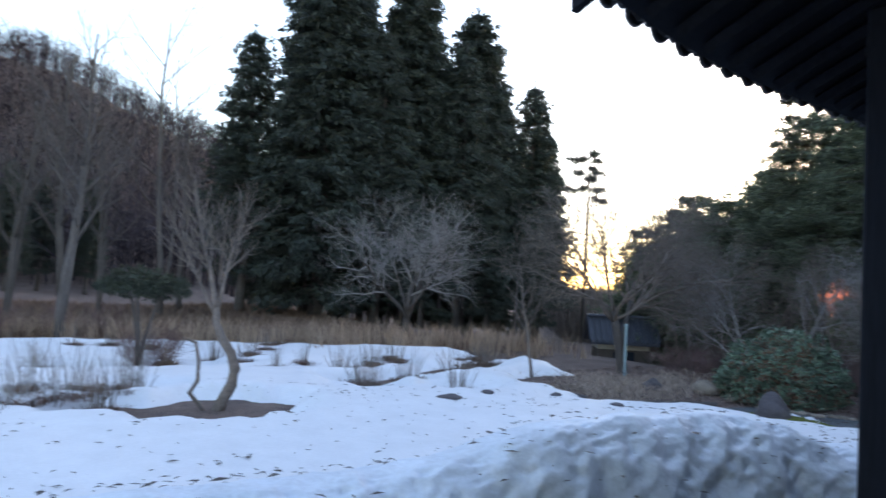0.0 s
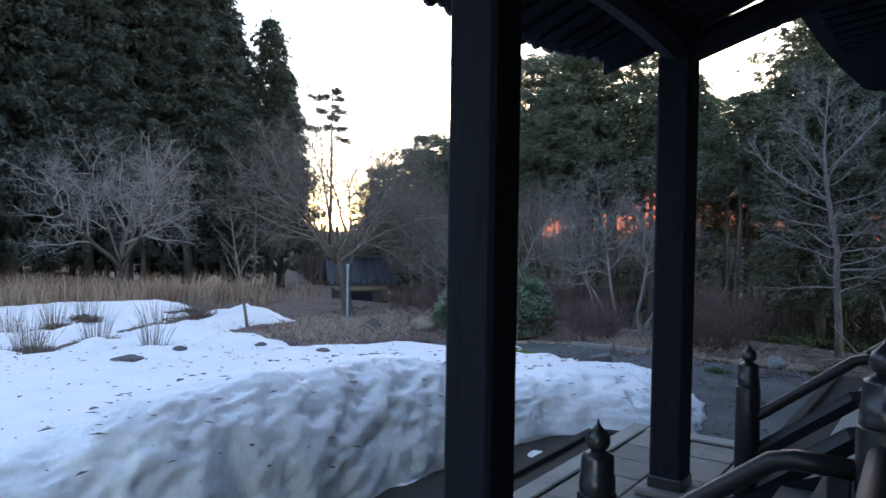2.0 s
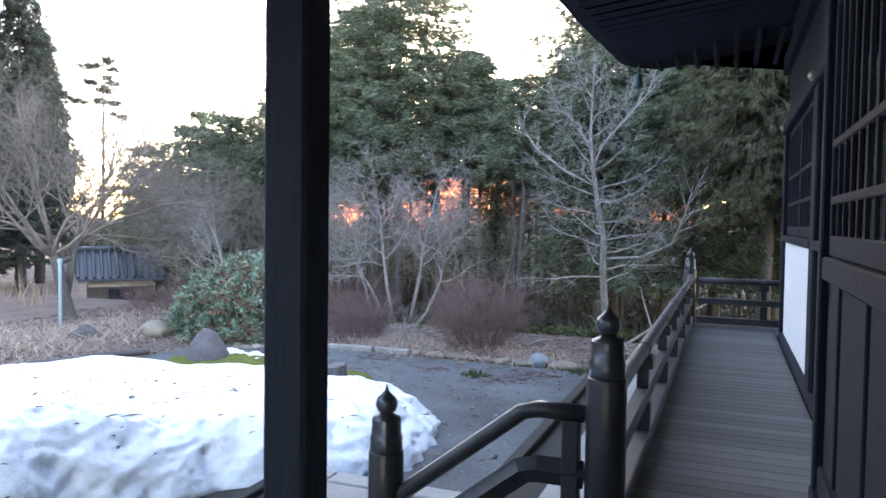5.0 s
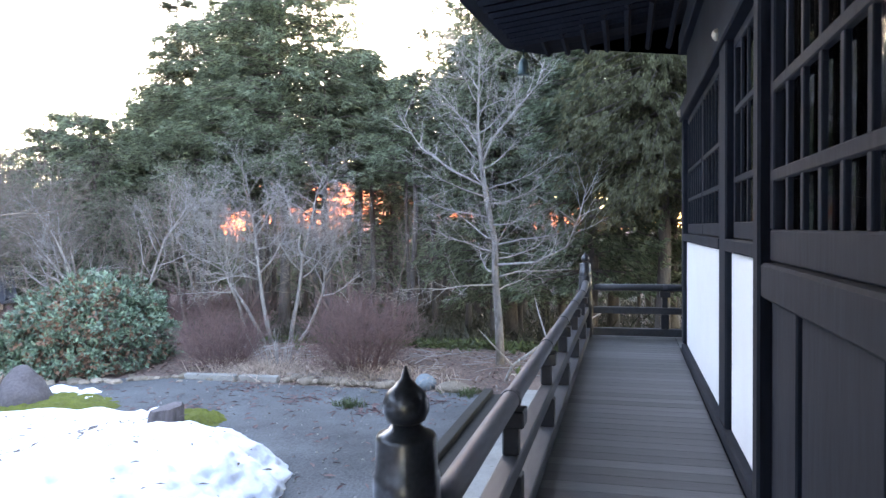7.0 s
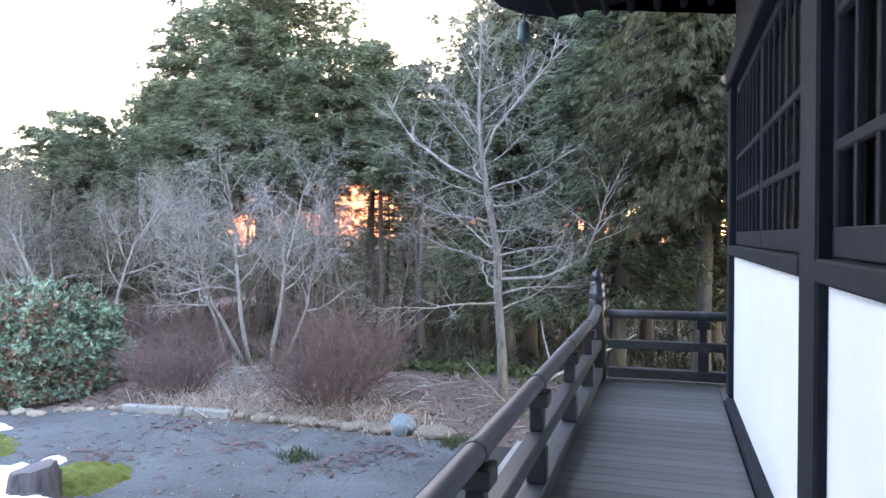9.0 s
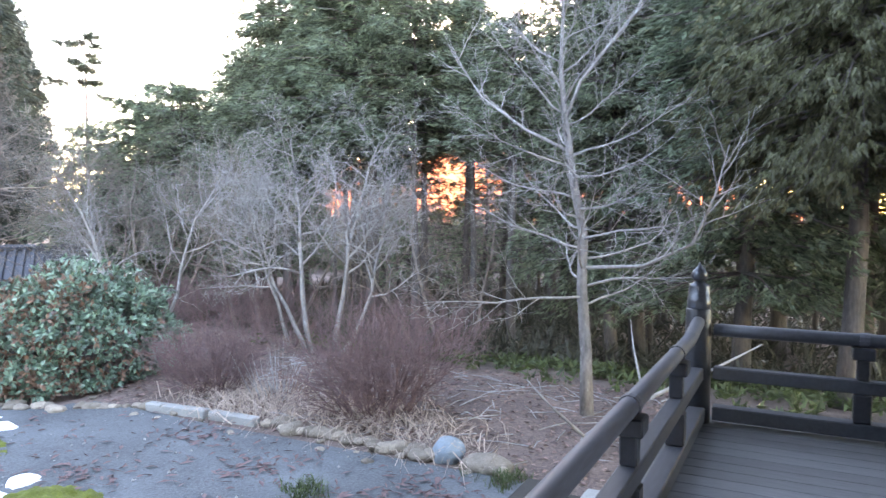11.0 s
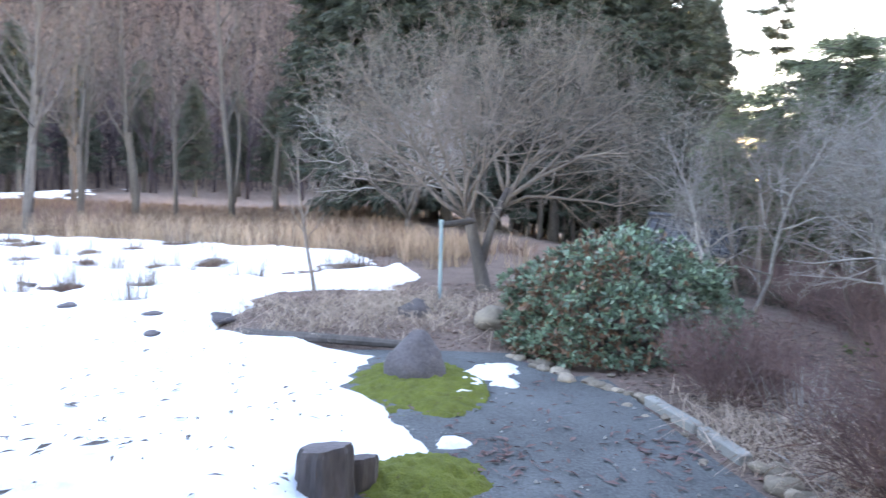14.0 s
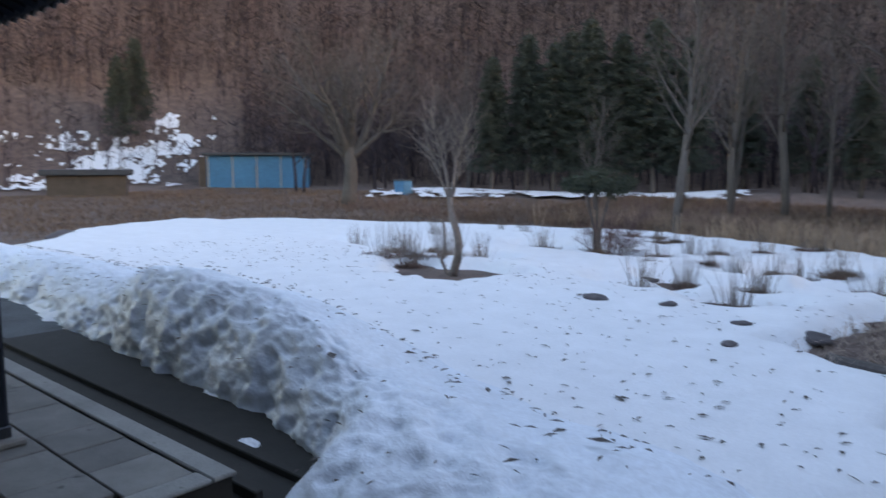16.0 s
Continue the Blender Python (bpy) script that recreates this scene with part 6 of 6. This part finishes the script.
for k in range(1100):
    x, y = r5.uniform(10.5, 17.2), r5.uniform(2.2, 9.5)
    if r5.random() < 0.45:
        cx, cy = r5.choice([(15.6, 3.4), (16.3, 4.8), (16.8, 6.2), (15.2, 6.0), (16.5, 2.9)])
        x, y = r5.gauss(cx, 0.28), r5.gauss(cy, 0.3)
    z = float(gravel_height(np.array([x]), np.array([y]))[0]) + 0.01
    a, L = r5.uniform(0, 6.28), r5.uniform(0.02, 0.09)
    w = L * r5.uniform(0.12, 0.35)
    c, s = math.cos(a), math.sin(a)
    b = len(V)
    V += [(x - c * L, y - s * L, z), (x + s * w, y - c * w, z + 0.01), (x + c * L, y + s * L, z + 0.012), (x - s * w, y + c * w, z + 0.02)]
    F += [(b, b + 1, b + 2), (b, b + 2, b + 3)]
tagged(part("gravel_debris", (V, F), RED_TWIG), "reddish-brown cedar sprigs lying on the gravel", "debris", kind="stuff")
V, F = [], []
for k in range(260):
    x, y = r5.uniform(10.5, 17.2), r5.uniform(2.2, 9.5)
    z = float(gravel_height(np.array([x]), np.array([y]))[0]) + 0.008
    q = r5.uniform(0.008, 0.024)
    b = len(V)
    V += [(x - q, y, z), (x, y - q, z), (x + q, y, z), (x, y + q, z), (x, y, z + q)]
    F += [(b, b + 1, b + 4), (b + 1, b + 2, b + 4), (b + 2, b + 3, b + 4), (b + 3, b, b + 4)]
tagged(part("pale_pebbles", (V, F), CONCRETE), "pale pebbles lying on the gravel", "pebbles", kind="stuff")
rng = np.random.default_rng(41)
for k, (x, y) in enumerate(((15.9, 3.9), (17.1, 2.35))):
    t = thing("grass_clump", "small green grass clump on the gravel", "grass", (x, y, YARD + 0.03 - float(yard_fall(x, y))), "green clumps")
    part("blade_clump", blades_at(rng, rng.normal(0, 0.12, (30, 3)) * [1, 1, 0], 0.14, 0.7, 0.005, 8, 0.03), SHADE_GREEN, t)
tagged(part("bed_straw", blades_at(rng, ground_points(rng, [(17.8, 3.2), (18.2, 5.0), (18.0, 6.4), (18.3, 7.4)], 190, 0.35), 0.28, 1.7, 0.007, 9, 0.2), PALE_STRAW), "bleached dead stalks lying along the bed", "straw", kind="stuff")
# fallen leaves over the beds
n = 9000
pick = rng.random(n) < 0.6
lx = np.where(pick, rng.uniform(17.35, 22.5, n), rng.uniform(12.3, 18.5, n))
ly = np.where(pick, rng.uniform(1.5, 13, n), rng.uniform(10.1, 15.5, n))
lz = ground_height(lx, ly) + 0.008
turn, size = rng.uniform(0, 6.283, n), rng.uniform(0.02, 0.06, n)
c, s, wd = np.cos(turn) * size, np.sin(turn) * size, rng.uniform(0.25, 0.6, n)
tilt = rng.uniform(0, 0.03, (n, 2))
q = np.stack([np.stack([lx - c, ly - s, lz], 1), np.stack([lx + s * wd, ly - c * wd, lz + tilt[:, 0]], 1), np.stack([lx + c, ly + s, lz + 0.01], 1), np.stack([lx - s * wd, ly + c * wd, lz + tilt[:, 1]], 1)], 1).reshape(-1, 3)
tagged(part("fallen_leaves", (q, [tuple(k) for k in np.arange(4 * n).reshape(-1, 4).tolist()]), FALLEN), "brown and bleached fallen leaves over the beds", "leaves", kind="stuff")
# bleached branch lying by the veranda's corner
br = thing("dead_branch", "bleached dead branch arching over the bed", "branch", (0, 0, 0))
V, F = [], []
tube([(17.9, 1.9, YARD), (17.7, 1.75, -0.75), (17.9, 1.2, -0.35), (18.6, 0.6, -0.1), (19.4, 0.2, 0.05)], [0.03, 0.028, 0.022, 0.016, 0.008], 6, V, F)
tube([(17.7, 1.75, -0.75), (17.3, 2.0, -0.35), (17.2, 2.2, -0.1)], [0.02, 0.014, 0.006], 5, V, F)
tube([(17.9, 1.2, -0.35), (18.3, 1.4, 0.1), (18.6, 1.5, 0.35)], [0.016, 0.01, 0.004], 5, V, F)
part("limb", (V, F), PALE_BARK, br)


def tiled_shed(at, turn, w, d, wall_h, roof_h, label):
    """A small shed with a pitched tile roof, rows of cover tiles and a pale band under the eaves."""
    s = thing("tiled_shed", label, "shed", at)
    s.rotation_euler = (0, 0, radians(turn))
    part("wall", box((-w / 2, -d / 2, -0.3), (w / 2, d / 2, wall_h * 0.72)), BROWN_WALL, s)
    part("plaster_band", box((-w / 2 + 0.01, -d / 2 + 0.01, wall_h * 0.72), (w / 2 - 0.01, d / 2 - 0.01, wall_h)), CREAM, s)
    part("door", box((-w * 0.2, -d / 2 - 0.03, -0.2), (w * 0.2, -d / 2 + 0.0, wall_h * 0.66), 0.01), BLACK_WOOD, s)
    o = 0.35
    verts = [(-w / 2 - o, -d / 2 - o, wall_h - 0.05), (w / 2 + o, -d / 2 - o, wall_h - 0.05), (w / 2 + o, 0, wall_h + roof_h), (-w / 2 - o, 0, wall_h + roof_h), (-w / 2 - o, d / 2 + o, wall_h - 0.05), (w / 2 + o, d / 2 + o, wall_h - 0.05)]
    low = [(a, b, c - 0.1) for a, b, c in verts]
    faces = [(0, 1, 2, 3), (3, 2, 5, 4), (6, 9, 8, 7), (9, 10, 11, 8), (0, 6, 7, 1), (4, 5, 11, 10), (0, 3, 9, 6), (3, 4, 10, 9), (1, 7, 8, 2), (2, 8, 11, 5)]
    rf = part("roof", (verts + low, faces), FAR_TILE, s)
    n = int((w + 2 * o) / 0.26)
    for k in range(n + 1):
        x = -w / 2 - o + k * (w + 2 * o) / n
        for side in (-1, 1):
            V, F = [], []
            tube([(x, side * (d / 2 + o), wall_h + 0.0), (x, 0, wall_h + roof_h + 0.05)], [0.06, 0.06], 5, V, F)
            part("cover_tile", (V, F), FAR_TILE, rf)
    V, F = [], []
    tube([(-w / 2 - o - 0.05, 0, wall_h + roof_h + 0.08), (w / 2 + o + 0.05, 0, wall_h + roof_h + 0.08)], [0.11, 0.11], 7, V, F)
    part("ridge", (V, F), FAR_TILE, rf)


tiled_shed((25.9, 22.3, -2.1), -40, 2.3, 2.0, 1.35, 0.95, "small dark shed with a blue-grey tiled roof")

far_shed = thing("blue_shed", "long low shed clad in blue sheeting across the field", "shed", (-43.6, 40.7, -0.2))
far_shed.rotation_euler = (0, 0, radians(48))
far_shed.scale = (1.15, 1.15, 1.05)
part("wall", box((-4.0, -1.5, -0.3), (4.0, 1.5, 2.6)), BLUE_PAINT, far_shed)
part("roof", box((-4.3, -1.9, 2.62), (4.3, 1.9, 2.85), 0.04), FAR_TILE, far_shed)
part("dark_end", box((-4.6, -1.52, -0.3), (-4.02, 1.52, 2.5)), BROWN_WALL, far_shed)
for k in range(5):
    part("post", box((-3.9 + 1.9 * k, -1.62, -0.3), (-3.84 + 1.9 * k, -1.51, 2.6)), CREAM, far_shed)
grey = thing("field_shed", "low grey shed at the edge of the field", "shed", (-39.5, 23.0, -0.6))
grey.rotation_euler = (0, 0, radians(62))
part("wall", box((-2.6, -1.2, -0.3), (2.6, 1.2, 1.5)), BROWN_WALL, grey)
part("roof", box((-3.0, -1.6, 1.52), (3.0, 1.6, 1.95), 0.05), FAR_TILE, grey)
bluebox = thing("blue_bin", "small blue tank beyond the snow", "tank", (-22.5, 38.5, -0.7))
part("tank_body", box((-0.5, -0.5, 0), (0.5, 0.5, 1.2), 0.06), BLUE_PAINT, bluebox)
part("tank_lid", box((-0.54, -0.54, 1.205), (0.54, 0.54, 1.3), 0.03), FAR_TILE, bluebox)


def far_snow(name, label, a0, a1, d0, d1, seed, cover):
    """Old snow lying across the field or up the hill, between two bearings and two distances."""
    v, f, z = sheet(np.linspace(a0, a1, 260), np.linspace(d0, d1, 130), lambda a, d: 0 * a)
    a, d = np.radians(v[:, 0]), v[:, 1]
    x, y = 10 + d * np.cos(a), d * np.sin(a)
    u = (v[:, 0] - a0) / (a1 - a0)
    w = (d - d0) / (d1 - d0)
    m = 1 - np.maximum(np.abs(2 * u - 1), np.abs(2 * w - 1)) ** 3 + 0.7 * vnoise(v[:, 0] * 2.2, d, 4.0, seed) + 0.5 * vnoise(v[:, 0] * 2.2, d, 1.7, seed + 1) + 0.45 * vnoise(v[:, 0] * 2.2, d, 0.6, seed + 2)
    p = np.stack([x, y, ground_height(x, y) + 0.22], 1)
    ob = part(name, keep_above(p, f, m > cover), SNOW, smooth=True)
    tagged(ob, label, "snow", "far snow", "stuff")


far_snow("far_snow", "white strip of old snow across the field", 101, 133, 46, 60, 71, 0.5)
far_snow("far_snow", "old snow lying in a clearing up the hillside", 146.5, 162, 62, 88, 75, 1.08)

# emissive sheet for the sunset glow, low over the horizon, far behind the woods
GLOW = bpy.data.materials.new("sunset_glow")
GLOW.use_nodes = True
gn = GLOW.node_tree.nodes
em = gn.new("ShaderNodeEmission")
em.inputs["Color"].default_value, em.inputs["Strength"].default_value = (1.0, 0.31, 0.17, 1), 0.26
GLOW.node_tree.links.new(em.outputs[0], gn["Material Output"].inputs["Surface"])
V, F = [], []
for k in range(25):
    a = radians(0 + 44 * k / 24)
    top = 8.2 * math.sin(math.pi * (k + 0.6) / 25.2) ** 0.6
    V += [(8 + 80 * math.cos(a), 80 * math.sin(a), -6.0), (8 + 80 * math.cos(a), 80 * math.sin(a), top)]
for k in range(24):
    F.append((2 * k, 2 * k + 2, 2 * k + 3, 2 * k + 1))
tagged(part("backdrop", (V, F), GLOW), "orange emissive sheet standing for the sunset glow low behind the woods", "sky", kind="structure")

# ---- pieces: planks and flagstones ----
plank_mesh = bpy.data.meshes.new("plank_mesh")
bm = box((0.002, WALL_Y + 0.045, -0.035), (0.148, DECK_Y, 0.0), 0.003)
bm.to_mesh(plank_mesh)
bm.free()
plank_mesh.materials.append(PLANK)
for k in range(142):
    x = -4.95 + 0.15 * k
    p = new("plank", plank_mesh)
    p.parent = deck
    p.location = (x, 0, 0.0015 * math.sin(k * 12.9))
side_deck = bpy.data.objects["veranda_floor_side"]
plank2 = bpy.data.meshes.new("side_plank_mesh")
bm = box((END_X + 0.16, 0.002, -0.035), (16.35, 0.148, 0.0), 0.003)
bm.to_mesh(plank2)
bm.free()
plank2.materials.append(PLANK)
for k in range(16):
    p = new("plank", plank2)
    p.parent = side_deck
    p.location = (0, -0.87 - 0.15 * k, 0.001 * math.sin(k * 7.7))
platform = bpy.data.objects["pavement_platform"]
r6 = random.Random(3)
y = 0.92
for row, depth in enumerate((0.52, 0.56, 0.55, 0.55)):
    x = 2.62 - r6.uniform(0, 0.4)
    while x < 9.64:
        w = r6.uniform(0.5, 0.85)
        a, b = max(x, 2.62), min(x + w, 9.67)
        if b - a > 0.12:
            f = part("flagstone", box((a + 0.008, y + 0.008, -0.734), (b - 0.008, y + depth - 0.008, -0.70 + r6.uniform(-0.006, 0.004)), 0.008), GRANITE, platform)
        x += w
    y += depth
